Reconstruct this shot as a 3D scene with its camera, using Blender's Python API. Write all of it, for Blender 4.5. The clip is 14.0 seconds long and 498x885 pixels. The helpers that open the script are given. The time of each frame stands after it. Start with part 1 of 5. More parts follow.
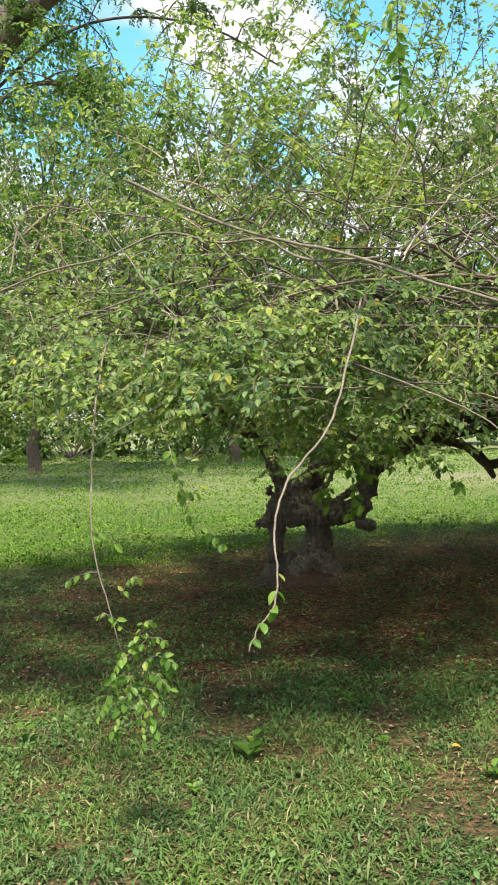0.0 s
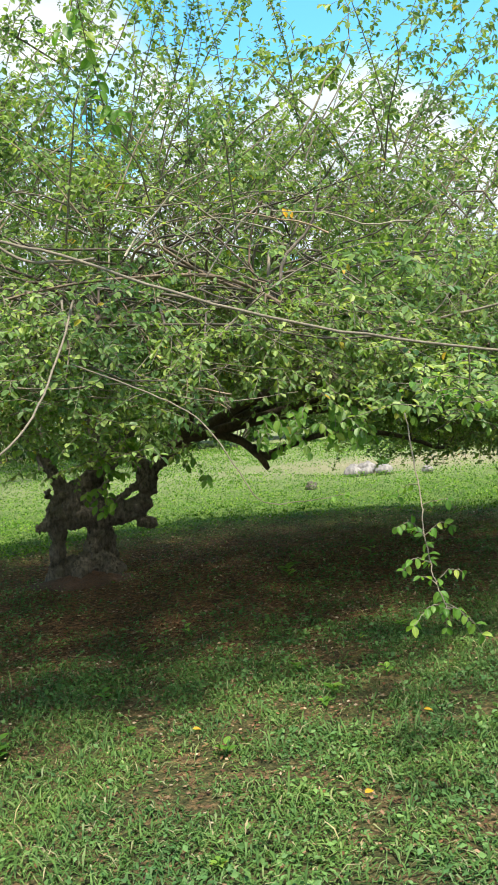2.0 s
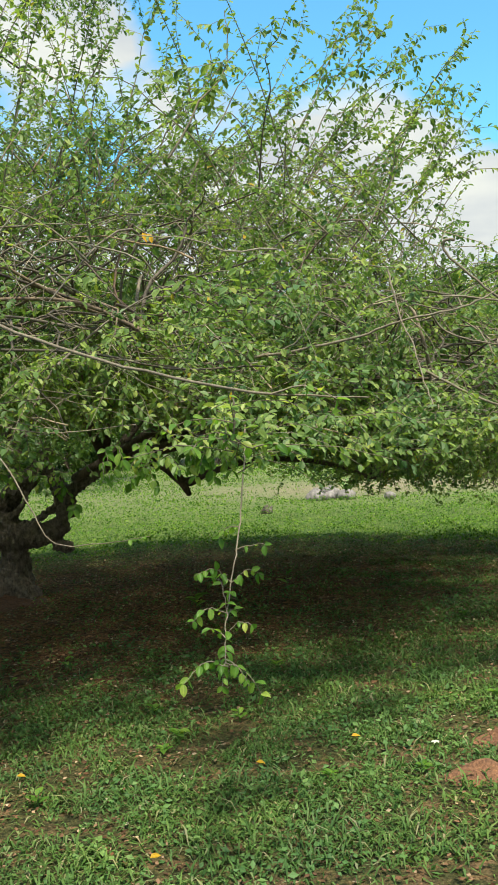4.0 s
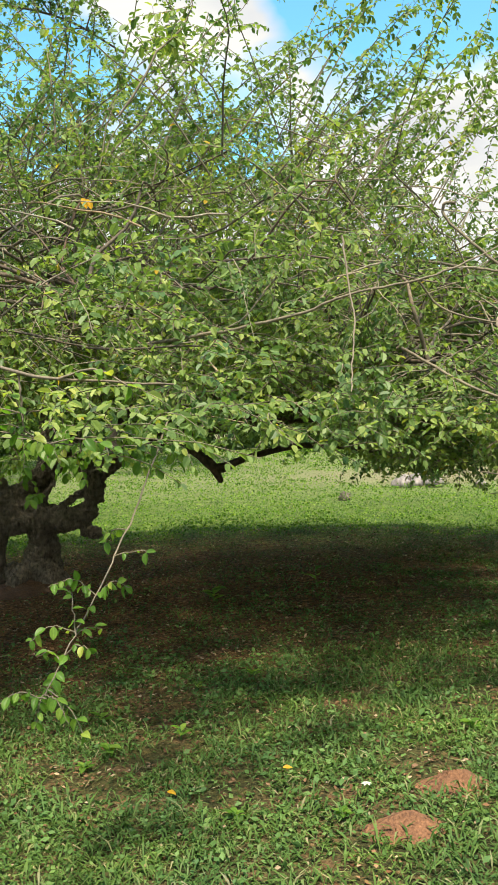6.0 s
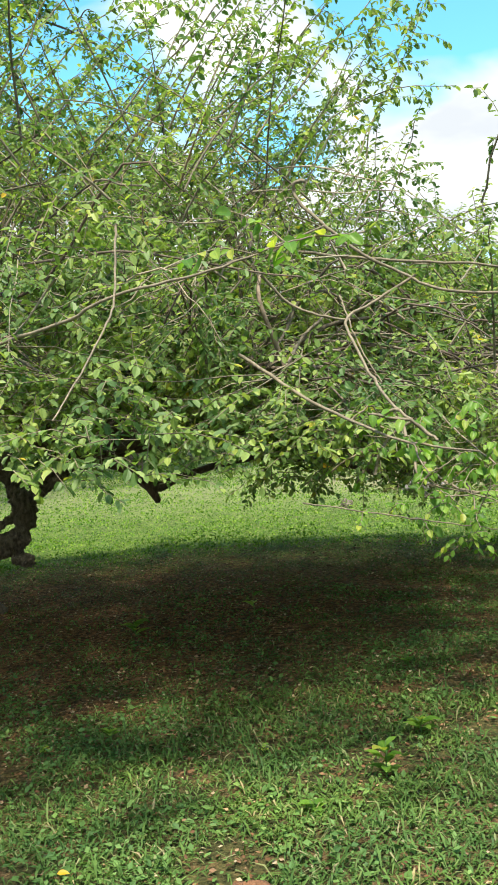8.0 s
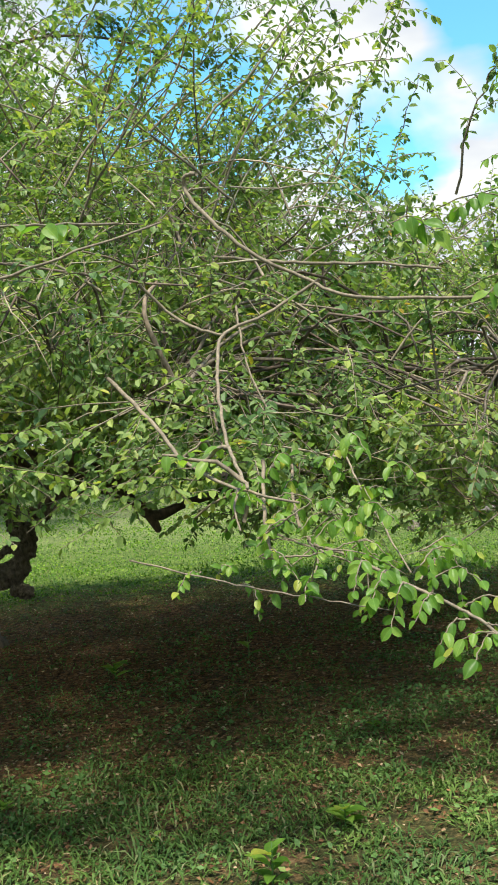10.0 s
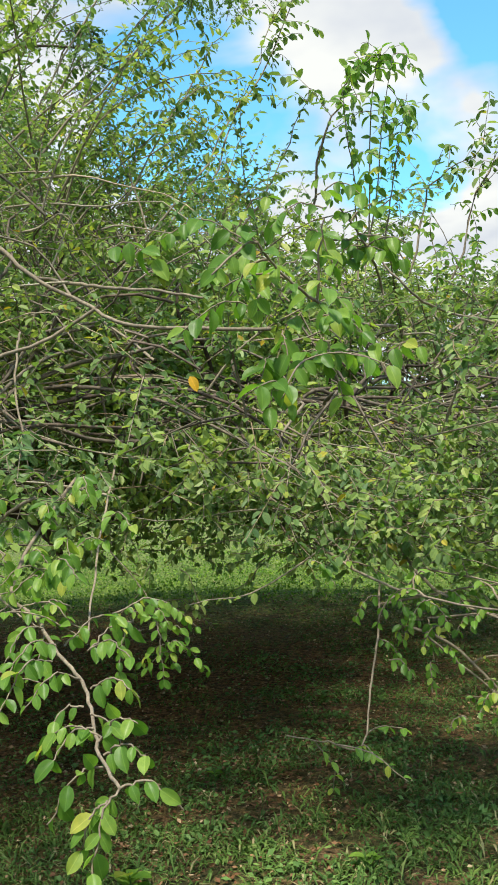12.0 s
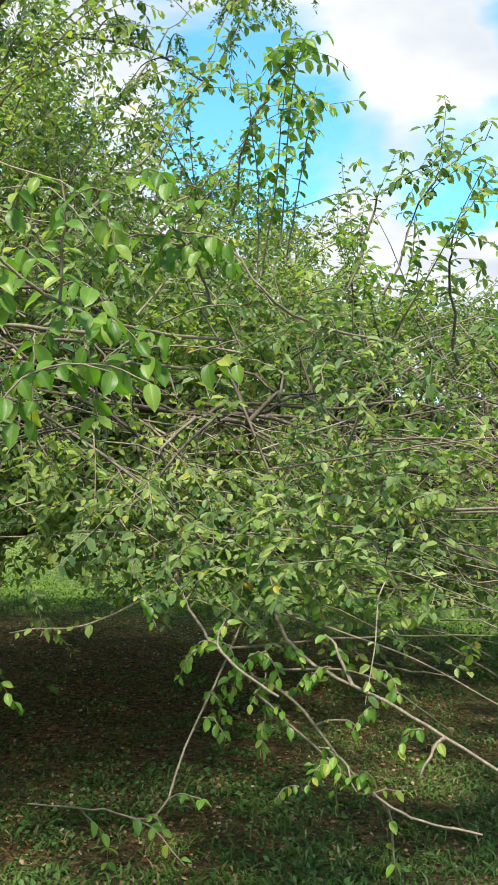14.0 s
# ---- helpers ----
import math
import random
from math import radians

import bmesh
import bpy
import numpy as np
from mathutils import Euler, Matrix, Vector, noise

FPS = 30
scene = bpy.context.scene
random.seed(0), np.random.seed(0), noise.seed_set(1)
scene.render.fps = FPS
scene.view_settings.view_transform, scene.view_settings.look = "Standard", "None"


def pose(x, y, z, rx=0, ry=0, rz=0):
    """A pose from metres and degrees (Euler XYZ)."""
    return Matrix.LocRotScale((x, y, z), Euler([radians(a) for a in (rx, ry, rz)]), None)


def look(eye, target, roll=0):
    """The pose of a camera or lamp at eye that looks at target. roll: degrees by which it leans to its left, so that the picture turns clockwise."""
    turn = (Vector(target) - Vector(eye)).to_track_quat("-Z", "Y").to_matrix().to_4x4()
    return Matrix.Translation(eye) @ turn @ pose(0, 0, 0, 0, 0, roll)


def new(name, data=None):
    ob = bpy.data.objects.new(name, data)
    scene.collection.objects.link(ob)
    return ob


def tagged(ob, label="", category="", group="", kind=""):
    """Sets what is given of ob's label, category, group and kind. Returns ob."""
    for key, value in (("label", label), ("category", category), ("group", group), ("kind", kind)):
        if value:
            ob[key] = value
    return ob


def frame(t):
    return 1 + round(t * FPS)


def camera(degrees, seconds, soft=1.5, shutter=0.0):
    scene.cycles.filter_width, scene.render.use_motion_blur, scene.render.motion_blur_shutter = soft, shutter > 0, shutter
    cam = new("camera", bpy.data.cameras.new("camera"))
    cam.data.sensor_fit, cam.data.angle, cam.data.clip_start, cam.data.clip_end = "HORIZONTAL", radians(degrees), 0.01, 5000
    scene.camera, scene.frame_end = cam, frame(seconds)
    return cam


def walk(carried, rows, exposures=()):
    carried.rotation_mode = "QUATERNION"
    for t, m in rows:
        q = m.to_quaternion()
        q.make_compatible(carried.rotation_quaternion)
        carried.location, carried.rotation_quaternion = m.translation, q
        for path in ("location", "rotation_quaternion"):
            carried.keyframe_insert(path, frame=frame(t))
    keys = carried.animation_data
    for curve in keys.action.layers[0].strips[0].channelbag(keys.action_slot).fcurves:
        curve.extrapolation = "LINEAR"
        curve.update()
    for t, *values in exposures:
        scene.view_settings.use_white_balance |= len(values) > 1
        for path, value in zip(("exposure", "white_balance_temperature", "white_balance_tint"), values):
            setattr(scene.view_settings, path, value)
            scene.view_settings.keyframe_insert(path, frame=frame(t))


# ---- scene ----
cam = camera(29.5, 14.0, soft=1.7)
PATH = [
    (0, (0.001, 0.000, 1.461), (0.001, 1.999, 1.408), -1.23),
    (0.5, (0.132, -0.017, 1.455), (0.184, 1.982, 1.406), -3.14),
    (1, (0.223, -0.047, 1.472), (0.340, 1.949, 1.414), -3.10),
    (1.5, (0.321, -0.106, 1.453), (0.612, 1.872, 1.388), -3.62),
    (2, (0.416, -0.130, 1.433), (0.787, 1.834, 1.364), -3.76),
    (2.5, (0.626, -0.060, 1.441), (1.031, 1.898, 1.398), -1.69),
    (3, (0.766, -0.078, 1.467), (1.184, 1.877, 1.430), -1.86),
    (3.5, (0.951, -0.091, 1.480), (1.360, 1.866, 1.445), -1.94),
    (3.7, (1.036, -0.092, 1.470), (1.436, 1.867, 1.436), -2.06),
    (5.8, (1.953, 0.290, 1.467), (2.078, 2.286, 1.444), -1.68),
    (6, (2.048, 0.316, 1.472), (2.159, 2.312, 1.408), -1.46),
    (6.5, (2.256, 0.474, 1.491), (2.358, 2.470, 1.409), -1.62),
    (7, (2.508, 0.685, 1.513), (2.606, 2.681, 1.442), -1.91),
    (7.5, (2.822, 0.846, 1.502), (2.873, 2.845, 1.441), -3.48),
    (8, (3.075, 0.957, 1.507), (3.065, 2.956, 1.453), -3.73),
    (8.2, (3.186, 1.010, 1.515), (3.172, 3.009, 1.464), -3.60),
    (10.3, (4.029, 1.699, 1.517), (3.755, 3.680, 1.518), -4.12),
    (10.5, (4.098, 1.756, 1.533), (3.825, 3.737, 1.539), -3.90),
    (11, (4.278, 1.885, 1.548), (4.009, 3.866, 1.557), -3.58),
    (11.5, (4.518, 1.923, 1.553), (4.242, 3.904, 1.570), -3.33),
    (12, (4.656, 1.944, 1.556), (4.384, 3.926, 1.574), -3.10),
    (12.5, (4.773, 2.083, 1.560), (4.487, 4.062, 1.588), -1.58),
    (13, (4.872, 2.224, 1.574), (4.569, 4.200, 1.603), -1.37),
    (13.5, (5.016, 2.316, 1.551), (4.677, 4.287, 1.593), -0.34),
    (14, (5.193, 2.361, 1.594), (4.839, 4.329, 1.627), 1.27),
]
walk(cam, [(t, look(eye, target, roll)) for t, eye, target, roll in PATH], [(0, 1.40, 6800, 14), (1.0, 1.43, 6600, 9), (2, 1.36, 6550, 5), (2.5, 1.21, 6700, 3), (3.0, 1.02, 6750, 3), (3.5, 0.90, 6850, 3), (3.7, 0.93, 6850, 3), (5.8, 1.18, 7250, 8), (6.1, 1.28, 7300, 8), (6.5, 1.47, 7200, 8), (8.2, 1.40, 6900, 5), (10.3, 1.22, 6700, 8), (11.0, 1.18, 6650, 9), (11.5, 1.17, 6750, 8), (12.0, 1.11, 6750, 7), (13.5, 1.07, 6700, 7), (14, 1.25, 6700, 7)])

# ---- light ----
SUN_ELEVATION, SUN_AZIMUTH = 69.0, 181.0  # degrees; azimuth clockwise from +y, where the sun stands


def make_world():
    world = bpy.data.worlds.new("world")
    scene.world = world
    world.use_nodes = True
    nt = world.node_tree
    nt.nodes.clear()
    out = nt.nodes.new("ShaderNodeOutputWorld")
    sky = nt.nodes.new("ShaderNodeTexSky")
    sky.sky_type, sky.sun_disc = "NISHITA", False
    sky.sun_elevation, sky.sun_rotation = radians(SUN_ELEVATION), radians(SUN_AZIMUTH)
    sky.air_density, sky.dust_density, sky.ozone_density = 1.0, 0.0, 1.0
    bg = nt.nodes.new("ShaderNodeBackground")
    bg.inputs["Strength"].default_value = 0.132
    deep = nt.nodes.new("ShaderNodeMix")
    deep.data_type, deep.blend_type = "RGBA", "MULTIPLY"
    deep.inputs[0].default_value, deep.inputs[7].default_value = 1.0, (0.52, 1.02, 1.13, 1)
    nt.links.new(sky.outputs[0], deep.inputs[6])
    nt.links.new(deep.outputs[2], bg.inputs["Color"])
    # broken cumulus on a flat cloud layer
    tc = nt.nodes.new("ShaderNodeTexCoord")
    sep = nt.nodes.new("ShaderNodeSeparateXYZ")
    nt.links.new(tc.outputs["Generated"], sep.inputs[0])
    lift = nt.nodes.new("ShaderNodeMath")
    lift.operation = "ADD"
    lift.inputs[1].default_value = 0.22
    nt.links.new(sep.outputs["Z"], lift.inputs[0])
    low = nt.nodes.new("ShaderNodeMath")
    low.operation = "MAXIMUM"
    low.inputs[1].default_value = 0.05
    nt.links.new(lift.outputs[0], low.inputs[0])
    comb = nt.nodes.new("ShaderNodeCombineXYZ")
    for axis in "XY":
        div = nt.nodes.new("ShaderNodeMath")
        div.operation = "DIVIDE"
        nt.links.new(sep.outputs[axis], div.inputs[0])
        nt.links.new(low.outputs[0], div.inputs[1])
        nt.links.new(div.outputs[0], comb.inputs[axis])
    comb.inputs["Z"].default_value = CLOUD_SEED
    tex = nt.nodes.new("ShaderNodeTexNoise")
    tex.inputs["Scale"].default_value, tex.inputs["Detail"].default_value = 2.1, 5.0
    tex.inputs["Roughness"].default_value, tex.inputs["Distortion"].default_value = 0.5, 0.3
    nt.links.new(comb.outputs[0], tex.inputs["Vector"])
    ramp = nt.nodes.new("ShaderNodeValToRGB")
    ramp.color_ramp.elements[0].position, ramp.color_ramp.elements[1].position = 0.44, 0.58
    # a bank of cloud behind the tree, open sky to its right, haze low down
    total = tex.outputs["Fac"]
    for bearing, rise, reach, gain in ((-3.5, 21.0, 13.0, 0.12), (14.0, 26.0, 9.5, -0.18), (23.0, 24.0, 8.0, -0.18), (18.0, 15.5, 7.0, 0.13), (1.5, 16.5, 6.0, -0.20), (-9.0, 19.5, 8.0, -0.34), (5.5, 23.0, 4.0, -0.1), (-21.0, 21.0, 7.0, 0.15)):
        dot = nt.nodes.new("ShaderNodeVectorMath")
        dot.operation = "DOT_PRODUCT"
        dot.inputs[1].default_value = (math.sin(radians(bearing)) * math.cos(radians(rise)), math.cos(radians(bearing)) * math.cos(radians(rise)), math.sin(radians(rise)))
        nt.links.new(tc.outputs["Generated"], dot.inputs[0])
        rng_node = nt.nodes.new("ShaderNodeMapRange")
        rng_node.interpolation_type = "SMOOTHSTEP"
        rng_node.inputs["From Min"].default_value, rng_node.inputs["From Max"].default_value = math.cos(radians(reach)), 1.0
        rng_node.inputs["To Min"].default_value, rng_node.inputs["To Max"].default_value = 0.0, gain
        nt.links.new(dot.outputs["Value"], rng_node.inputs["Value"])
        add = nt.nodes.new("ShaderNodeMath")
        nt.links.new(total, add.inputs[0])
        nt.links.new(rng_node.outputs[0], add.inputs[1])
        total = add.outputs[0]
    haze = nt.nodes.new("ShaderNodeMapRange")
    haze.inputs["From Min"].default_value, haze.inputs["From Max"].default_value = 0.36, 0.16
    haze.inputs["To Min"].default_value, haze.inputs["To Max"].default_value = 0.0, 0.2
    nt.links.new(sep.outputs["Z"], haze.inputs["Value"])
    add = nt.nodes.new("ShaderNodeMath")
    nt.links.new(total, add.inputs[0])
    nt.links.new(haze.outputs[0], add.inputs[1])
    nt.links.new(add.outputs[0], ramp.inputs[0])
    shade = nt.nodes.new("ShaderNodeTexNoise")
    shade.inputs["Scale"].default_value, shade.inputs["Detail"].default_value = 4.0, 4.0
    nt.links.new(comb.outputs[0], shade.inputs["Vector"])
    tone = nt.nodes.new("ShaderNodeValToRGB")
    tone.color_ramp.elements[0].position, tone.color_ramp.elements[0].color = 0.35, (0.70, 0.75, 0.86, 1)
    tone.color_ramp.elements[1].position, tone.color_ramp.elements[1].color = 0.65, (0.96, 0.985, 1.0, 1)
    nt.links.new(shade.outputs["Fac"], tone.inputs[0])
    cloud = nt.nodes.new("ShaderNodeBackground")
    cloud.inputs["Strength"].default_value = 0.47
    nt.links.new(tone.outputs[0], cloud.inputs["Color"])
    mix = nt.nodes.new("ShaderNodeMixShader")
    nt.links.new(ramp.outputs[0], mix.inputs[0])
    nt.links.new(bg.outputs[0], mix.inputs[1])
    nt.links.new(cloud.outputs[0], mix.inputs[2])
    nt.links.new(mix.outputs[0], out.inputs["Surface"])


CLOUD_SEED = 3.0
make_world()
lamp = bpy.data.lights.new("sun", "SUN")
lamp.energy, lamp.angle, lamp.color = 3.6, radians(7.0), (1.0, 0.95, 0.86)
sun = new("sun", lamp)
az, el = radians(SUN_AZIMUTH), radians(SUN_ELEVATION)
SUN_WAY = Vector((math.sin(az) * math.cos(el), math.cos(az) * math.cos(el), math.sin(el)))
sun.matrix_world = look(SUN_WAY * 60, (0, 0, 0))

# ---- materials ----


def nodes_of(name):
    m = bpy.data.materials.new(name)
    m.use_nodes = True
    nt = m.node_tree
    return m, nt, nt.nodes["Principled BSDF"], nt.nodes["Material Output"]


def ramp_node(nt, source, stops):
    r = nt.nodes.new("ShaderNodeValToRGB")
    while len(r.color_ramp.elements) < len(stops):
        r.color_ramp.elements.new(0.5)
    for e, (p, c) in zip(r.color_ramp.elements, stops):
        e.position, e.color = p, (*c, 1)
    nt.links.new(source, r.inputs[0])
    return r.outputs[0]


def noise_node(nt, scale, detail=4.0, rough=0.55, vector=None, stretch=None):
    if vector is None:
        vector = nt.nodes.new("ShaderNodeTexCoord").outputs["Object"]
    if stretch:
        mp = nt.nodes.new("ShaderNodeMapping")
        mp.inputs["Scale"].default_value = stretch
        nt.links.new(vector, mp.inputs["Vector"])
        vector = mp.outputs[0]
    n = nt.nodes.new("ShaderNodeTexNoise")
    n.inputs["Scale"].default_value, n.inputs["Detail"].default_value, n.inputs["Roughness"].default_value = scale, detail, rough
    nt.links.new(vector, n.inputs["Vector"])
    return n.outputs["Fac"]


def mix_node(nt, fac, a, b, blend="MIX"):
    m = nt.nodes.new("ShaderNodeMix")
    m.data_type, m.blend_type = "RGBA", blend
    for sock, v in ((m.inputs[0], fac), (m.inputs[6], a), (m.inputs[7], b)):
        if hasattr(v, "is_linked"):
            nt.links.new(v, sock)
        elif isinstance(v, (int, float)):
            sock.default_value = v
        else:
            sock.default_value = (*v, 1)
    return m.outputs[2]


def bump_node(nt, height, strength, distance):
    b = nt.nodes.new("ShaderNodeBump")
    b.inputs["Strength"].default_value, b.inputs["Distance"].default_value = strength, distance
    nt.links.new(height, b.inputs["Height"])
    return b.outputs[0]


def leaf_material(name, stops, rough=0.48, through_share=0.44, single=False, patch=0.25, sheen=0.32):
    """Leaf blade: colour varies leaf by leaf and over the crown; part of the light passes through."""
    m, nt, bsdf, out = nodes_of(name)
    pick = nt.nodes.new("ShaderNodeObjectInfo").outputs["Random"] if single else nt.nodes.new("ShaderNodeNewGeometry").outputs["Random Per Island"]
    col = ramp_node(nt, pick, stops)
    big = ramp_node(nt, noise_node(nt, 2.2, 2.0), [(0.3, (1 - patch, 1 - patch * 0.7, 1 - patch * 0.4)), (0.7, (1 + patch * 1.2, 1 + patch * 0.7, 1.0))])
    col = mix_node(nt, 1.0, col, big, "MULTIPLY")
    fine = ramp_node(nt, noise_node(nt, 260.0, 2.0), [(0.3, (0.86, 0.86, 0.84)), (0.7, (1.08, 1.08, 1.05))])
    col = mix_node(nt, 1.0, col, fine, "MULTIPLY")
    if single:  # a pale midrib on the larger leaves
        split = nt.nodes.new("ShaderNodeSeparateXYZ")
        nt.links.new(nt.nodes.new("ShaderNodeTexCoord").outputs["Object"], split.inputs[0])
        away = nt.nodes.new("ShaderNodeMath")
        away.operation = "ABSOLUTE"
        nt.links.new(split.outputs["Y"], away.inputs[0])
        rib = ramp_node(nt, away.outputs[0], [(0.008, (1.35, 1.25, 1.4)), (0.024, (1.0, 1.0, 1.0))])
        col = mix_node(nt, 1.0, col, rib, "MULTIPLY")
    nt.links.new(col, bsdf.inputs["Base Color"])
    bsdf.inputs["Roughness"].default_value = rough
    bsdf.inputs["Specular IOR Level"].default_value = sheen
    tr = nt.nodes.new("ShaderNodeBsdfTranslucent")
    warm = mix_node(nt, 1.0, col, (1.25, 1.35, 0.6), "MULTIPLY")
    nt.links.new(warm, tr.inputs["Color"])
    mx = nt.nodes.new("ShaderNodeMixShader")
    mx.inputs[0].default_value = through_share
    nt.links.new(bsdf.outputs[0], mx.inputs[1])
    nt.links.new(tr.outputs[0], mx.inputs[2])
    nt.links.new(mx.outputs[0], out.inputs["Surface"])
    return m


def bark_material(name, dark, light, scale, bump, island=False, single=False):
    m, nt, bsdf, _ = nodes_of(name)
    a = noise_node(nt, scale, 6.0, 0.65, stretch=(1, 1, 0.45))
    b = noise_node(nt, scale * 0.18, 3.0)
    col = ramp_node(nt, a, [(0.3, dark), (0.72, light)])
    col = mix_node(nt, 1.0, col, ramp_node(nt, b, [(0.3, (0.7, 0.68, 0.66)), (0.7, (1.15, 1.12, 1.05))]), "MULTIPLY")
    if island or single:
        pick = nt.nodes.new("ShaderNodeObjectInfo").outputs["Random"] if single else nt.nodes.new("ShaderNodeNewGeometry").outputs["Random Per Island"]
        col = mix_node(nt, 1.0, col, ramp_node(nt, pick, [(0.0, (0.6, 0.56, 0.52)), (0.5, (0.95, 0.88, 0.82)), (0.85, (1.22, 1.2, 1.12)), (1.0, (1.2, 0.95, 0.75))]), "MULTIPLY")
    nt.links.new(col, bsdf.inputs["Base Color"])
    bsdf.inputs["Roughness"].default_value = 0.88
    nt.links.new(bump_node(nt, a, 0.8, bump), bsdf.inputs["Normal"])
    return m


LEAF_STOPS = [(0.0, (0.080, 0.150, 0.046)), (0.35, (0.150, 0.245, 0.078)), (0.75, (0.225, 0.325, 0.110)), (0.97, (0.31, 0.39, 0.13)), (0.994, (0.30, 0.36, 0.08)), (0.998, (0.46, 0.36, 0.05)), (1.0, (0.5, 0.33, 0.04))]
leaf_mat = leaf_material("crown_leaf", LEAF_STOPS, patch=0.42)
leaf_one_mat = leaf_material("shoot_leaf", [(0.0, (0.078, 0.180, 0.026)), (0.55, (0.140, 0.275, 0.045)), (0.9, (0.23, 0.36, 0.07)), (1.0, (0.37, 0.40, 0.08))], rough=0.42, through_share=0.5, single=True, patch=0.16, sheen=0.3)
far_leaf_mat = leaf_material("far_leaf", [(0.0, (0.04, 0.085, 0.025)), (0.6, (0.075, 0.14, 0.035)), (1.0, (0.12, 0.19, 0.05))], rough=0.5)
feather_mat = leaf_material("feather_leaf", [(0.0, (0.06, 0.13, 0.035)), (0.6, (0.11, 0.20, 0.05)), (1.0, (0.17, 0.27, 0.07))], rough=0.5)
yellow_mat = leaf_material("yellow_leaf", [(0.0, (0.62, 0.36, 0.03)), (1.0, (0.75, 0.42, 0.04))], single=True, patch=0.05)
grass_mat = leaf_material("grass_blade", [(0.0, (0.044, 0.096, 0.021)), (0.40, (0.071, 0.140, 0.032)), (0.82, (0.114, 0.193, 0.050)), (0.93, (0.18, 0.225, 0.09)), (1.0, (0.31, 0.26, 0.16))], rough=0.6, through_share=0.2, sheen=0.2)
lawn_mat = leaf_material("lawn_leaf", [(0.0, (0.034, 0.088, 0.008)), (0.45, (0.088, 0.195, 0.017)), (0.8, (0.150, 0.275, 0.032)), (1.0, (0.24, 0.36, 0.06))], rough=0.7, through_share=0.35, sheen=0.22)
weed_mat = leaf_material("weed_leaf", [(0.0, (0.07, 0.150, 0.042)), (0.6, (0.110, 0.215, 0.060)), (1.0, (0.17, 0.28, 0.085))], rough=0.6, through_share=0.25)
litter_mat = leaf_material("dry_leaf", [(0.0, (0.07, 0.034, 0.018)), (0.55, (0.16, 0.080, 0.042)), (0.84, (0.28, 0.165, 0.10)), (1.0, (0.46, 0.36, 0.25))], rough=0.7, through_share=0.1, sheen=0.2)
trunk_mat = bark_material("old_bark", (0.032, 0.027, 0.020), (0.25, 0.21, 0.16), 34.0, 0.05)
limb_mat = bark_material("limb_bark", (0.045, 0.034, 0.028), (0.16, 0.125, 0.10), 40.0, 0.006, island=True)
twig_mat = bark_material("twig_bark", (0.12, 0.108, 0.078), (0.29, 0.262, 0.20), 90.0, 0.002, island=True)
branch_mat = bark_material("branch_bark", (0.075, 0.064, 0.052), (0.25, 0.22, 0.18), 60.0, 0.003, single=True)
stick_mat = bark_material("stick_bark", (0.16, 0.142, 0.112), (0.42, 0.38, 0.31), 100.0, 0.0015, single=True)
shoot_mat = bark_material("shoot_bark", (0.125, 0.100, 0.068), (0.29, 0.24, 0.175), 120.0, 0.001)
soil_mat = bark_material("red_soil", (0.10, 0.043, 0.020), (0.38, 0.18, 0.09), 90.0, 0.02)
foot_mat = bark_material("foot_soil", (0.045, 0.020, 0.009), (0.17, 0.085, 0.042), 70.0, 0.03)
rock_mat = bark_material("field_stone", (0.10, 0.092, 0.085), (0.36, 0.32, 0.30), 14.0, 0.01)

# ---- ground ----
CX, CY, RX, RY, TILT = 2.0, 8.05, 5.4, 3.9, radians(19)  # the crown's footprint, a tilted oval


def lump(x, y, s):
    """Cheap smooth unevenness from a few waves, about -1 to 1."""
    return (np.sin(x * 1.7 * s + 0.6) * np.cos(y * 1.3 * s + 1.1) + np.sin(x * 0.9 * s - y * 2.1 * s + 2.0) + np.cos(x * 2.7 * s + y * 0.8 * s)) / 2.6


def speckle(x, y, scale, seed):
    """Smooth random patches, 0 to 1, about scale metres across."""
    grid = np.random.default_rng(seed).uniform(0, 1, (128, 128))
    u, v = np.asarray(x) / scale + 1000.3, np.asarray(y) / scale + 1000.7
    i, j = np.floor(u).astype(int), np.floor(v).astype(int)
    f, g = u - i, v - j
    f, g = f * f * (3 - 2 * f), g * g * (3 - 2 * g)
    a, b = grid[i % 128, j % 128], grid[(i + 1) % 128, j % 128]
    c, d = grid[i % 128, (j + 1) % 128], grid[(i + 1) % 128, (j + 1) % 128]
    return (a * (1 - f) + b * f) * (1 - g) + (c * (1 - f) + d * f) * g


def ground_z(x, y):
    side = 0.10 * np.tanh((x - 1.6) / 1.5) * np.clip((11.0 - y) / 5.0, 0.0, 1.0)
    return side - 0.01 + 0.018 * lump(x, y, 1.2) + 0.006 * lump(y, x, 5.0)


def mesh_from(name, verts, faces):
    """A mesh from an array of corners and an array of equal-sided faces."""
    me = bpy.data.meshes.new(name)
    verts, faces = np.asarray(verts, dtype=np.float32), np.asarray(faces, dtype=np.int32)
    n, k = faces.shape
    me.vertices.add(len(verts))
    me.vertices.foreach_set("co", verts.ravel())
    me.loops.add(n * k)
    me.loops.foreach_set("vertex_index", faces.ravel())
    me.polygons.add(n)
    me.polygons.foreach_set("loop_start", np.arange(0, n * k, k, dtype=np.int32))
    me.update(calc_edges=True)
    me.validate()
    return me


def part(name, me, material, parent=None, label="", smooth=True):
    """Links a mesh as one object, under its thing or part."""
    if not me.materials:
        me.materials.append(material)
        me.polygons.foreach_set("use_smooth", [smooth] * len(me.polygons))
    ob = new(name, me)
    ob.parent = parent
    if label:
        tagged(ob, label)
    return ob


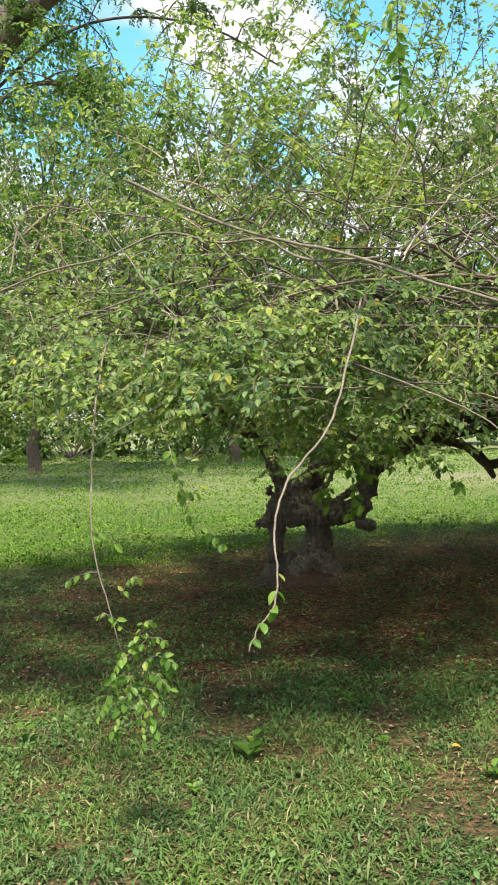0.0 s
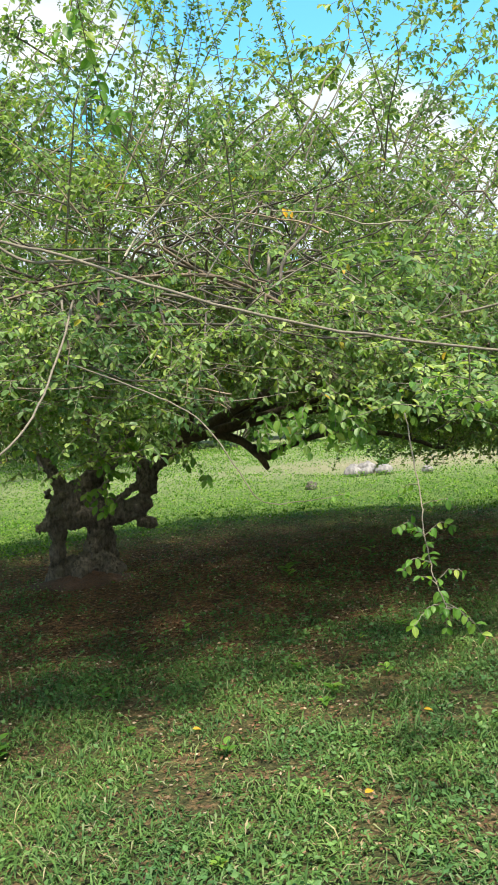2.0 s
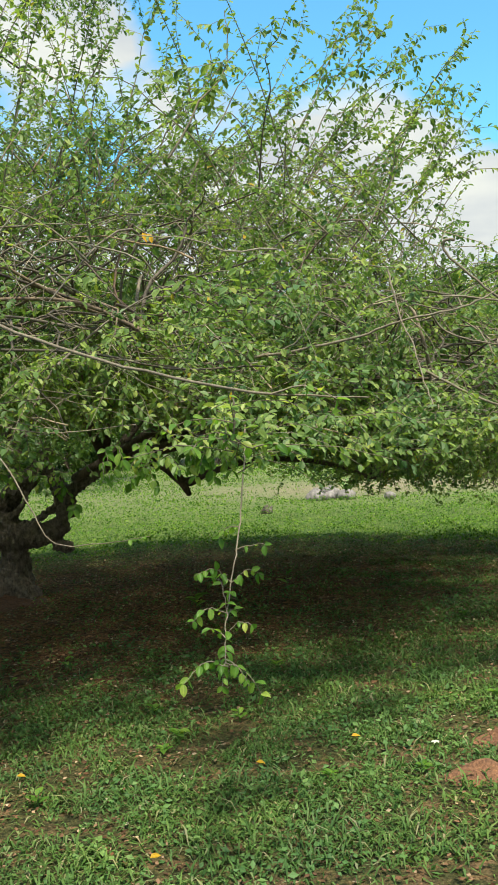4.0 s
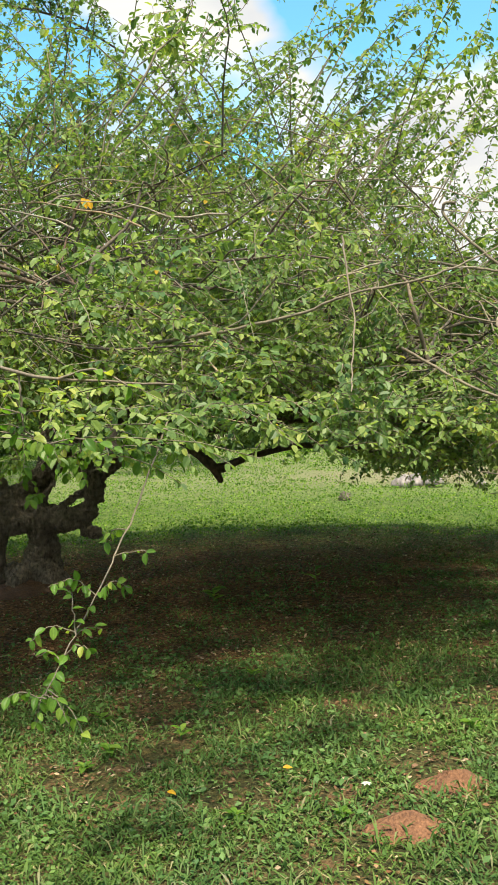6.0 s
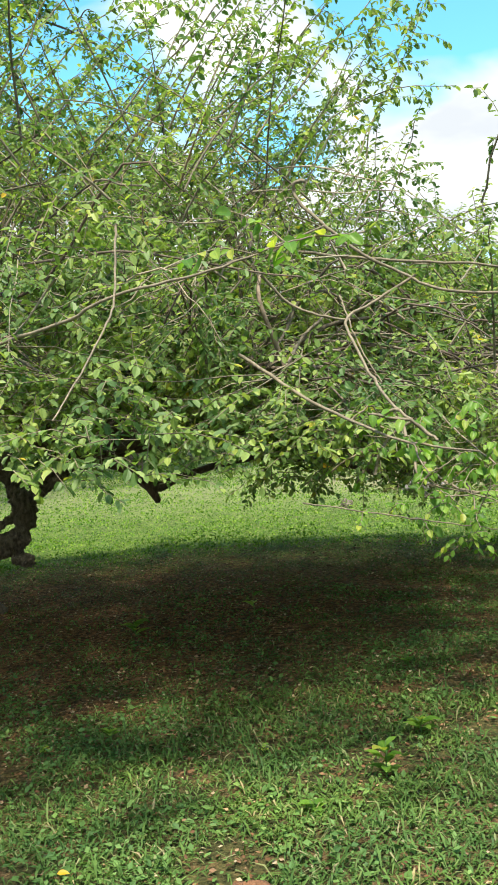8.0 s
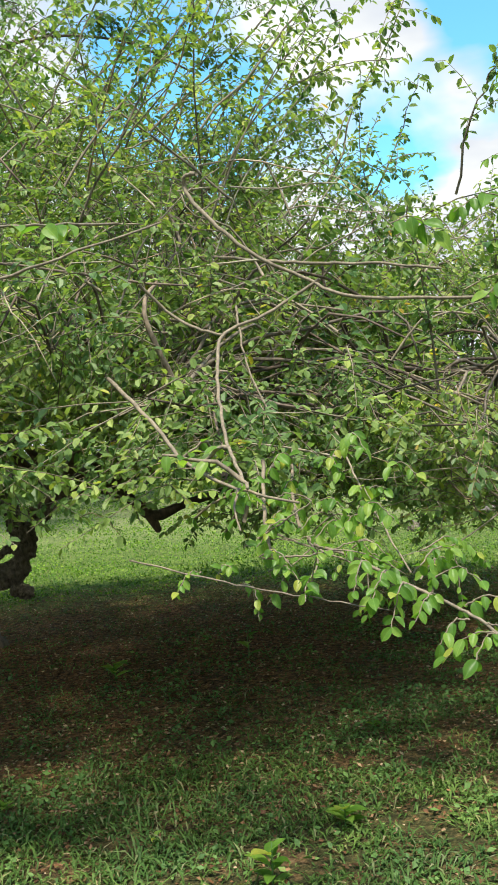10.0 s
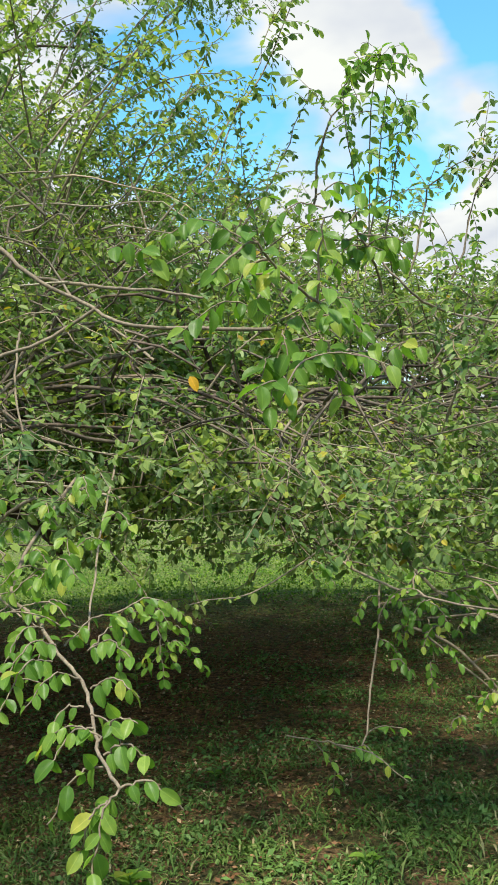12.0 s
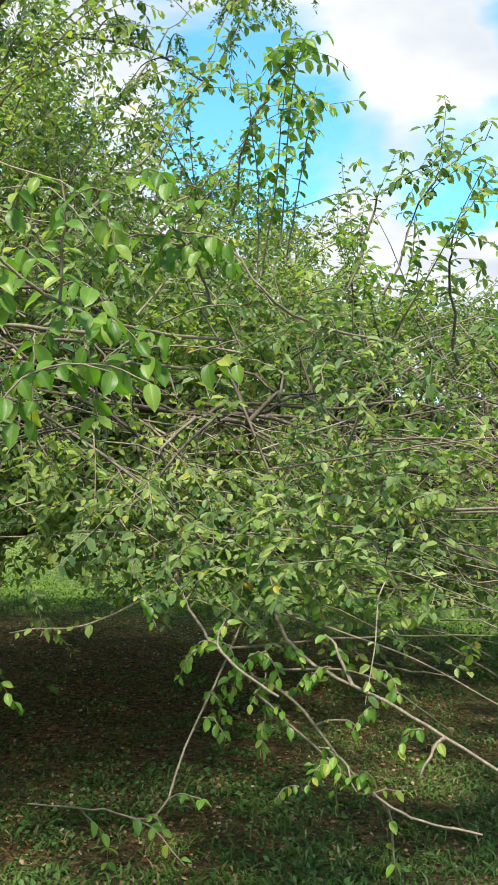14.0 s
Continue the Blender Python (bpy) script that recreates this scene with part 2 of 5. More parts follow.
def ground_material():
    m, nt, bsdf, _ = nodes_of("lawn_soil")
    pos = nt.nodes.new("ShaderNodeTexCoord").outputs["Object"]
    fine = noise_node(nt, 85.0, 6.0, 0.75, pos)
    mid = noise_node(nt, 6.0, 5.0, 0.65, pos)
    large = noise_node(nt, 0.7, 3.0, 0.5, pos)
    turf = ramp_node(nt, fine, [(0.32, (0.026, 0.026, 0.011)), (0.5, (0.072, 0.082, 0.030)), (0.66, (0.135, 0.140, 0.056))])
    turf = mix_node(nt, 1.0, turf, ramp_node(nt, large, [(0.3, (0.85, 0.85, 0.8)), (0.7, (1.25, 1.15, 1.0))]), "MULTIPLY")
    dry = ramp_node(nt, fine, [(0.35, (0.09, 0.042, 0.020)), (0.65, (0.29, 0.19, 0.095))])
    soil = ramp_node(nt, fine, [(0.30, (0.056, 0.026, 0.010)), (0.52, (0.148, 0.070, 0.028)), (0.72, (0.28, 0.152, 0.075))])
    turf = mix_node(nt, ramp_node(nt, mid, [(0.50, (0, 0, 0)), (0.62, (0.8, 0.8, 0.8))]), turf, dry)
    # away from the trodden strip before the tree the turf is closed and green
    mr = nt.nodes.new("ShaderNodeMapping")
    mr.vector_type = "TEXTURE"
    mr.inputs["Location"].default_value, mr.inputs["Scale"].default_value = (2.6, 5.0, 0), (5.5, 4.2, 1000)
    nt.links.new(pos, mr.inputs["Vector"])
    lr = nt.nodes.new("ShaderNodeVectorMath")
    lr.operation = "LENGTH"
    nt.links.new(mr.outputs[0], lr.inputs[0])
    closed_by = nt.nodes.new("ShaderNodeMapRange")
    closed_by.inputs["From Min"].default_value, closed_by.inputs["From Max"].default_value = 0.85, 1.25
    closed_by.inputs["To Max"].default_value = 0.85
    nt.links.new(lr.outputs["Value"], closed_by.inputs["Value"])
    turf = mix_node(nt, closed_by.outputs[0], turf, ramp_node(nt, fine, [(0.32, (0.024, 0.046, 0.013)), (0.5, (0.060, 0.105, 0.029)), (0.68, (0.112, 0.165, 0.052))]))
    # beyond the tree the turf is a lush creeping carpet
    split = nt.nodes.new("ShaderNodeSeparateXYZ")
    nt.links.new(pos, split.inputs[0])
    lush_by = nt.nodes.new("ShaderNodeMapRange")
    lush_by.inputs["From Min"].default_value, lush_by.inputs["From Max"].default_value = 8.5, 11.0
    nt.links.new(split.outputs["Y"], lush_by.inputs["Value"])
    lush = ramp_node(nt, fine, [(0.30, (0.044, 0.090, 0.010)), (0.5, (0.098, 0.182, 0.024)), (0.68, (0.175, 0.27, 0.05))])
    lush = mix_node(nt, 1.0, lush, ramp_node(nt, mid, [(0.35, (0.50, 0.58, 0.5)), (0.65, (1.3, 1.22, 1.3))]), "MULTIPLY")
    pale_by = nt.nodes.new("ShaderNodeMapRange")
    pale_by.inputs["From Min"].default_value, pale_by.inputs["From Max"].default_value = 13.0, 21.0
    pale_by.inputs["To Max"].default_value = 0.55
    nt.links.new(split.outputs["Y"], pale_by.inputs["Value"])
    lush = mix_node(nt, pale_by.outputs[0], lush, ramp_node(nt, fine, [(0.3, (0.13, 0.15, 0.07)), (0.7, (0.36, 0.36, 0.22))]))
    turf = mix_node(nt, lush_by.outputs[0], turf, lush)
    # worn soil under the crown, its edge broken by patches
    mp = nt.nodes.new("ShaderNodeMapping")
    mp.vector_type = "TEXTURE"
    mp.inputs["Location"].default_value = (CX - 0.6, CY + 0.2, 0)
    mp.inputs["Rotation"].default_value = (0, 0, TILT)
    mp.inputs["Scale"].default_value = (RX * 0.80, RY * 0.78, 1000)
    nt.links.new(pos, mp.inputs["Vector"])
    ln = nt.nodes.new("ShaderNodeVectorMath")
    ln.operation = "LENGTH"
    nt.links.new(mp.outputs[0], ln.inputs[0])
    edge = nt.nodes.new("ShaderNodeMath")
    edge.operation = "ADD"
    nt.links.new(ln.outputs["Value"], edge.inputs[0])
    nt.links.new(mid, edge.inputs[1])
    sub = nt.nodes.new("ShaderNodeMapRange")
    sub.inputs["From Min"].default_value, sub.inputs["From Max"].default_value = 1.05, 1.75
    sub.inputs["To Min"].default_value, sub.inputs["To Max"].default_value = 0.95, 0.12
    nt.links.new(edge.outputs[0], sub.inputs["Value"])
    clump = noise_node(nt, 24.0, 4.0, 0.7, pos)
    turf = mix_node(nt, 1.0, turf, ramp_node(nt, clump, [(0.36, (0.50, 0.55, 0.50)), (0.5, (1.0, 1.0, 1.0)), (0.64, (1.5, 1.42, 1.4))]), "MULTIPLY")
    soil = mix_node(nt, 1.0, soil, ramp_node(nt, clump, [(0.38, (0.32, 0.32, 0.32)), (0.5, (0.95, 0.95, 0.95)), (0.62, (1.9, 1.85, 1.8))]), "MULTIPLY")
    col = mix_node(nt, sub.outputs[0], turf, soil)
    # trodden, pale ground round the stone heap
    mq = nt.nodes.new("ShaderNodeMapping")
    mq.vector_type = "TEXTURE"
    mq.inputs["Location"].default_value, mq.inputs["Scale"].default_value = (9.0, 21.0, 0), (6.5, 4.2, 1000)
    nt.links.new(pos, mq.inputs["Vector"])
    lq = nt.nodes.new("ShaderNodeVectorMath")
    lq.operation = "LENGTH"
    nt.links.new(mq.outputs[0], lq.inputs[0])
    eq = nt.nodes.new("ShaderNodeMath")
    nt.links.new(lq.outputs["Value"], eq.inputs[0])
    nt.links.new(noise_node(nt, 1.6, 5.0, 0.65, pos), eq.inputs[1])
    sq = nt.nodes.new("ShaderNodeMapRange")
    sq.inputs["From Min"].default_value, sq.inputs["From Max"].default_value = 0.75, 1.45
    sq.inputs["To Min"].default_value, sq.inputs["To Max"].default_value = 0.55, 0.0
    nt.links.new(eq.outputs[0], sq.inputs["Value"])
    col = mix_node(nt, sq.outputs[0], col, ramp_node(nt, fine, [(0.3, (0.22, 0.15, 0.10)), (0.7, (0.42, 0.32, 0.23))]))
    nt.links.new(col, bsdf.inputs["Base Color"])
    bsdf.inputs["Roughness"].default_value = 0.95
    bsdf.inputs["Specular IOR Level"].default_value = 0.2
    nt.links.new(bump_node(nt, fine, 0.9, 0.03), bsdf.inputs["Normal"])
    return m


def build_ground():
    def axis(lo, hi, step, far):
        mid = np.arange(lo, hi + step / 2, step)
        out = [hi + step]
        while out[-1] < far:
            out.append(out[-1] + (out[-1] - hi) * 0.35 + step)
        left = [lo + hi - v for v in reversed(out)]
        return np.concatenate([left, mid, out])
    xs, ys = axis(-6.0, 11.0, 0.11, 900.0), axis(-3.0, 16.0, 0.11, 900.0)
    gx, gy = np.meshgrid(xs, ys)
    gz = ground_z(gx, gy) * np.clip(1.6 - np.hypot(gx - 2, gy - 7) / 60.0, 0.0, 1.0)
    nx, ny = len(xs), len(ys)
    idx = np.arange(nx * ny).reshape(ny, nx)
    faces = np.stack([idx[:-1, :-1], idx[:-1, 1:], idx[1:, 1:], idx[1:, :-1]], -1).reshape(-1, 4)
    me = mesh_from("ground", np.stack([gx, gy, gz], -1).reshape(-1, 3), faces)
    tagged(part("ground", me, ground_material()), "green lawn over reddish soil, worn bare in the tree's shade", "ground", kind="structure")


build_ground()

# ---- tubes and leaves ----


class Tubes:
    """Collects tapered round branches into one mesh."""

    def __init__(self):
        self.v, self.f, self.n = [], [], 0

    def add(self, pts, radii, sides=5, cap=True):
        pts = np.asarray(pts, dtype=float)
        k = len(pts)
        tan = np.gradient(pts, axis=0)
        tan /= np.linalg.norm(tan, axis=1)[:, None] + 1e-9
        ref = np.array([0.31, 0.17, 0.94]) if abs(tan[0, 2]) < 0.9 else np.array([0.9, 0.3, 0.1])
        a = np.cross(tan, ref)
        a /= np.linalg.norm(a, axis=1)[:, None] + 1e-9
        b = np.cross(tan, a)
        th = np.arange(sides) * 2 * np.pi / sides
        ring = pts[:, None, :] + np.asarray(radii)[:, None, None] * (np.cos(th)[None, :, None] * a[:, None, :] + np.sin(th)[None, :, None] * b[:, None, :])
        v = ring.reshape(-1, 3)
        i = np.arange(k - 1)[:, None] * sides + np.arange(sides)[None, :]
        j = np.arange(k - 1)[:, None] * sides + (np.arange(sides)[None, :] + 1) % sides
        f = np.stack([i, j, j + sides, i + sides], -1).reshape(-1, 4)
        self.v.append(v)
        self.f.append(f + self.n)
        self.n += len(v)
        if cap:  # close both ends with a small cone
            base = self.n - len(v)
            s = np.arange(sides)
            for c, row, out in ((0, 0, -1), (k - 1, (k - 1) * sides, 1)):
                self.v.append((pts[c] + tan[c] * out * radii[c] * 0.6)[None])
                self.f.append(np.stack([base + row + s, base + row + (s + 1) % sides, np.full(sides, self.n), np.full(sides, -1)], -1))
                self.n += 1

    def mesh(self, name):
        v, f = np.concatenate(self.v), np.concatenate(self.f)
        me = bpy.data.meshes.new(name)
        tri = f[:, 3] < 0
        counts = np.where(tri, 3, 4)
        flat = f.ravel()
        flat = flat[flat >= 0]
        me.vertices.add(len(v))
        me.vertices.foreach_set("co", v.astype(np.float32).ravel())
        me.loops.add(len(flat))
        me.loops.foreach_set("vertex_index", flat.astype(np.int32))
        me.polygons.add(len(f))
        me.polygons.foreach_set("loop_start", np.concatenate([[0], np.cumsum(counts)[:-1]]).astype(np.int32))
        me.update(calc_edges=True)
        me.validate()
        return me


LEAF_OUT = np.array([(0, 0, 0), (0.26, 0.26, 0.10), (0.72, 0.25, 0.06), (1.0, 0, -0.12), (0.72, -0.25, 0.06), (0.26, -0.26, 0.10)])
LOZENGE = np.array([(0, 0, 0), (0.5, 0.30, 0.02), (1.0, 0, -0.05), (0.5, -0.30, 0.02)])
LOZENGE_QUAD = np.array([(0, 3, 2, 1)])
LEAF_QUADS = np.array([(0, 3, 2, 1), (0, 5, 4, 3)])


def unit(v):
    return v / (np.linalg.norm(v, axis=-1, keepdims=True) + 1e-9)


class Leaves:
    """Collects leaf blades: base, direction, facing and length."""

    def __init__(self):
        self.p, self.d, self.u, self.s = [], [], [], []

    def add(self, p, d, u, s):
        self.p.append(p), self.d.append(d), self.u.append(u), self.s.append(s)

    def along(self, rng, pts, start, spacing, size, droop=0.35, pairs=True):
        """Leaf pairs along a twig from the share start to its tip."""
        seg = np.linalg.norm(np.diff(pts, axis=0), axis=1)
        run = np.concatenate([[0], np.cumsum(seg)])
        at = np.arange(run[-1] * start, run[-1], spacing)
        if len(at) == 0:
            return
        at = at + rng.uniform(-0.3, 0.3, len(at)) * spacing
        p = np.stack([np.interp(at, run, pts[:, k]) for k in range(3)], -1)
        q = np.stack([np.interp(at + 0.01, run, pts[:, k]) for k in range(3)], -1)
        r = np.stack([np.interp(at - 0.01, run, pts[:, k]) for k in range(3)], -1)
        t = unit(q - r)
        up = np.array([0, 0, 1.0]) + rng.normal(0, 0.35, (len(at), 3))
        side = unit(np.cross(t, up))
        for sgn in ((1, -1) if pairs else (1,)):
            n = len(at)
            d = unit(sgn * side * rng.uniform(0.6, 1.1, (n, 1)) + t * rng.uniform(0.2, 0.9, (n, 1)) + np.array([0, 0, -1.0]) * rng.uniform(0.0, 2 * droop, (n, 1)) + rng.normal(0, 0.2, (n, 3)))
            u = unit(np.array([0, 0, 1.0]) + rng.normal(0, 0.4, (n, 3)) + np.array([0, -0.3, 0]))
            keep = rng.uniform(0, 1, n) < 0.9
            self.add((p + d * 0.004)[keep], d[keep], u[keep], (size * rng.uniform(0.55, 1.2, n))[keep])

    def count(self):
        return sum(len(a) for a in self.s)

    def mesh(self, name, flat=False):
        """flat: small or far leaves, as single lozenges."""
        p, d, u, s = (np.concatenate(a) for a in (self.p, self.d, self.u, self.s))
        w = unit(np.cross(u, d))
        n = unit(np.cross(d, w))
        shape = LOZENGE if flat else LEAF_OUT
        o = shape[None] * s[:, None, None]
        v = p[:, None] + o[..., :1] * d[:, None] + o[..., 1:2] * w[:, None] + o[..., 2:3] * n[:, None]
        f = (LOZENGE_QUAD if flat else LEAF_QUADS)[None] + (np.arange(len(p)) * len(shape))[:, None, None]
        return mesh_from(name, v.reshape(-1, 3), f.reshape(-1, 4))


def smooth_path(points, n):
    """A smooth line through a few points (Catmull-Rom)."""
    p = np.asarray(points, dtype=float)
    p = np.concatenate([[2 * p[0] - p[1]], p, [2 * p[-1] - p[-2]]])
    out = []
    for t in np.linspace(0, len(p) - 3 - 1e-6, n):
        i, f = int(t), t - int(t)
        a, b, c, d = p[i:i + 4]
        out.append(0.5 * (2 * b + (c - a) * f + (2 * a - 5 * b + 4 * c - d) * f * f + (3 * b - a - 3 * c + d) * f ** 3))
    return np.array(out)


def arc(rng, a, b, lift, wobble, n):
    """A branch from a to b that bows upwards by lift and wanders a little."""
    t = np.linspace(0, 1, n)[:, None]
    a, b = np.asarray(a, float), np.asarray(b, float)
    p = a + (b - a) * t
    p[:, 2] += lift * 4 * t[:, 0] * (1 - t[:, 0])
    side = rng.normal(0, 1, 3)
    side2 = rng.normal(0, 1, 3)
    p += wobble * (np.sin(np.pi * t * 2 + rng.uniform(0, 6)) * side + np.sin(np.pi * t * 4.3 + rng.uniform(0, 6)) * side2 * 0.5) * t * (1 - 0.3 * t)
    return p


# ---- the spreading tree ----
TX, TY = 0.5, 8.9
tree = tagged(new("spreading_tree"), "low wide-spreading tree with gnarled dark trunk and tangled leafy twigs", "tree")


def crown_top(rho, ang):
    return 1.1 + 2.25 * np.sqrt(np.maximum(0.0, 1 - rho ** 3.2)) * (1 + 0.06 * np.sin(3 * ang + 1) + 0.05 * np.sin(7 * ang))


def crown_low(rho, x, y):
    east = min(max((x - 2.6) / 1.8, 0), 1)
    back = min(max((y - 5.5) / 2.5, 0), 1)
    return 1.32 + 0.07 * math.exp(-((x - 1.7) / 1.1) ** 2) - 0.12 * rho ** 2 + 0.06 * math.sin(2.1 * x + 1.3 * y) - east * (0.08 + 0.54 * back) + 0.05 * (1 - east) * back


def oval(rho, ang):
    u, v = RX * rho * math.cos(ang), RY * rho * math.sin(ang)
    return CX + u * math.cos(TILT) - v * math.sin(TILT), CY + u * math.sin(TILT) + v * math.cos(TILT)


def outside(x, y):
    """1 on the crown's rim, less inside."""
    u, v = (x - CX) * math.cos(TILT) + (y - CY) * math.sin(TILT), (y - CY) * math.cos(TILT) - (x - CX) * math.sin(TILT)
    return np.hypot(u / RX, v / RY)


def in_crown(rho, ang, h):
    x, y = oval(rho, ang)
    low = crown_low(rho, x, y)
    top = max(crown_top(rho, ang) - 0.65 * min(max((x - 2.6) / 2.0, 0), 1), low + 0.12)
    return np.array([x, y, low + h * (top - low)])


def build_trunk():
    """Several old stems grown together: legs, a burr with sawn stubs, and forking stems."""
    rng = np.random.default_rng(5)
    t = Tubes()

    def stem(points, radii, n=12, sides=12):
        pts = smooth_path([(TX + x, TY + y, z) for x, y, z in points], n)
        r = np.interp(np.linspace(0, 1, n), np.linspace(0, 1, len(radii)), radii)
        r = r * (0.88 + rng.uniform(-0.13, 0.13, n))
        t.add(pts, r, sides)

    # two legs with a gap between them, and a leg on the far side
    stem([(-0.31, 0.0, -0.25), (-0.28, 0, 0.08), (-0.26, 0, 0.30), (-0.24, 0.02, 0.52)], [0.17, 0.092, 0.085, 0.11])
    stem([(0.04, 0.0, -0.25), (0.06, 0, 0.1), (0.11, 0, 0.36), (0.10, 0, 0.60)], [0.24, 0.125, 0.105, 0.12])
    stem([(0.26, 0.12, -0.25), (0.22, 0.1, 0.1), (0.17, 0.06, 0.48)], [0.2, 0.10, 0.11])
    # the burr over the legs and its sawn stub
    stem([(-0.43, -0.03, 0.45), (-0.34, -0.02, 0.48), (-0.22, 0, 0.52)], [0.055, 0.065, 0.10])
    stem([(-0.32, 0, 0.50), (-0.20, -0.02, 0.58), (-0.06, 0, 0.66), (0.08, 0, 0.70)], [0.085, 0.135, 0.14, 0.10])
    stem([(-0.30, 0.02, 0.60), (-0.18, -0.03, 0.74), (-0.04, 0.0, 0.80)], [0.07, 0.09, 0.09])
    stem([(-0.16, -0.06, 0.46), (0.0, -0.08, 0.54), (0.14, -0.04, 0.52)], [0.07, 0.10, 0.09])
    # stems that rise from it
    stem([(-0.10, 0, 0.66), (0.02, 0.0, 0.84), (0.17, 0, 0.98), (0.34, 0.02, 1.12), (0.50, 0.05, 1.32)], [0.10, 0.095, 0.10, 0.09, 0.07])
    stem([(-0.16, 0, 0.66), (-0.22, 0, 0.86), (-0.30, 0.02, 1.06), (-0.42, 0.05, 1.32)], [0.085, 0.075, 0.07, 0.058])
    stem([(0.10, 0, 0.57), (0.30, 0, 0.55), (0.48, 0, 0.57), (0.60, 0, 0.68), (0.61, 0, 0.86), (0.53, 0.02, 1.04), (0.42, 0.05, 1.3)], [0.16, 0.15, 0.145, 0.115, 0.098, 0.08, 0.062])
    stem([(0.52, -0.02, 0.46), (0.60, -0.03, 0.43), (0.66, -0.04, 0.42)], [0.075, 0.07, 0.06])
    stem([(0.60, 0, 0.82), (0.70, -0.02, 0.95), (0.84, -0.05, 1.05), (1.05, -0.1, 1.2)], [0.075, 0.066, 0.06, 0.05])
    stem([(0.10, 0.1, 0.6), (0.15, 0.16, 0.95), (0.15, 0.3, 1.3)], [0.09, 0.075, 0.06])
    stem([(0.14, -0.03, 0.56), (0.30, -0.06, 0.66), (0.46, -0.04, 0.76), (0.58, -0.02, 0.84)], [0.045, 0.035, 0.035, 0.04])
    stem([(0.08, -0.05, 0.70), (0.22, -0.07, 0.82), (0.30, -0.05, 0.98), (0.40, 0.0, 1.12)], [0.04, 0.03, 0.03, 0.035])
    for k in range(10):
        kx, kz = rng.uniform(-0.34, 0.16), rng.uniform(0.42, 0.8)
        stem([(kx, -0.08, kz - 0.03), (kx + rng.normal(0, 0.02), -0.10, kz), (kx, -0.08, kz + 0.04)], [0.02, rng.uniform(0.03, 0.05), 0.02], n=6, sides=8)
    for a in range(5):
        ang = a * 1.3 + 0.4
        stem([(0.02 + 0.1 * math.cos(ang), 0.1 * math.sin(ang), 0.10), (0.02 + 0.32 * math.cos(ang), 0.3 * math.sin(ang), -0.06), (0.02 + 0.6 * math.cos(ang), 0.5 * math.sin(ang), -0.18)], [0.12, 0.075, 0.04])
    ob = part("trunk", t.mesh("trunk"), trunk_mat, tree, "gnarled dark trunk of several fused stems with sawn stubs")
    fuse = ob.modifiers.new("fuse", "REMESH")
    fuse.mode, fuse.voxel_size, fuse.use_smooth_shade = "VOXEL", 0.012, True
    rough = bpy.data.textures.new("burr", "CLOUDS")
    rough.noise_scale = 0.13
    fine = bpy.data.textures.new("bark_ridges", "CLOUDS")
    fine.noise_scale, fine.noise_depth = 0.026, 5
    ridge = ob.modifiers.new("ridges", "DISPLACE")
    ridge.texture, ridge.strength, ridge.mid_level, ridge.texture_coords = fine, 0.055, 0.5, "LOCAL"
    disp = ob.modifiers.new("burr", "DISPLACE")
    disp.texture, disp.strength, disp.mid_level, disp.texture_coords = rough, 0.05, 0.55, "LOCAL"


build_trunk()


# shoots of the crown's top, from their root to the tip
SKYLINE = (
    ((2.25, 6.6, 3.19), (2.84, 6.8, 3.84), (3.31, 6.95, 4.34), (3.64, 7.0, 4.67)),
    ((2.9, 6.5, 3.17), (3.42, 6.7, 3.66), (3.73, 6.8, 4.09), (3.88, 6.8, 4.4)),
    ((3.17, 6.2, 3.0), (3.61, 6.4, 3.53), (3.98, 6.5, 3.95), (4.17, 6.5, 4.34)),
    ((1.73, 4.8, 2.87), (1.98, 4.9, 3.23), (2.1, 4.95, 3.5), (2.09, 5.0, 3.73)),
    ((1.5, 6.8, 3.22), (2.05, 7.0, 3.88), (2.37, 7.2, 4.35), (2.12, 7.25, 4.71)),
    ((2.86, 6.9, 3.4), (3.35, 7.2, 4.44), (3.6, 7.2, 4.87)),
    ((3.33, 6.9, 2.9), (3.64, 7.0, 3.4), (3.89, 7.1, 3.82), (4.1, 7.1, 4.02)),
    ((3.79, 6.9, 2.9), (3.99, 7.0, 3.36), (4.15, 7.1, 3.67), (4.31, 7.1, 4.0), (4.39, 7.1, 4.17)),
    ((4.41, 6.2, 2.6), (4.52, 6.1, 2.96), (4.62, 6.0, 3.13), (4.66, 6.0, 3.24)),
    ((4.85, 6.8, 2.4), (4.97, 6.9, 2.83), (5.14, 6.9, 2.97), (5.31, 6.9, 3.08)),
    ((5.03, 6.4, 2.3), (5.21, 6.5, 2.76), (5.36, 6.6, 2.94), (5.48, 6.6, 3.08)),
    ((5.33, 5.9, 1.95), (5.3, 5.8, 2.24), (5.29, 5.7, 2.36), (5.38, 5.7, 2.53)),
    ((3.54, 6.6, 2.65), (3.9, 6.9, 3.17), (4.12, 7.0, 3.68), (4.25, 7.1, 4.04)),
    ((3.88, 7.0, 2.6), (4.19, 7.2, 3.13), (4.37, 7.4, 3.63)),
    ((0.9, 6.4, 3.1), (1.28, 6.8, 3.82), (0.94, 7.2, 4.28), (0.7, 7.4, 4.56)),
    ((-0.4, 6.0, 2.9), (-0.48, 6.2, 3.4), (-0.42, 6.3, 3.83), (-0.36, 6.3, 4.15)),
    ((-0.1, 6.3, 3.0), (-0.06, 6.5, 3.62), (0.1, 6.5, 4.14)),
    ((-0.9, 5.8, 2.9), (-0.76, 6.0, 3.3), (-0.82, 6.0, 3.75)),
)


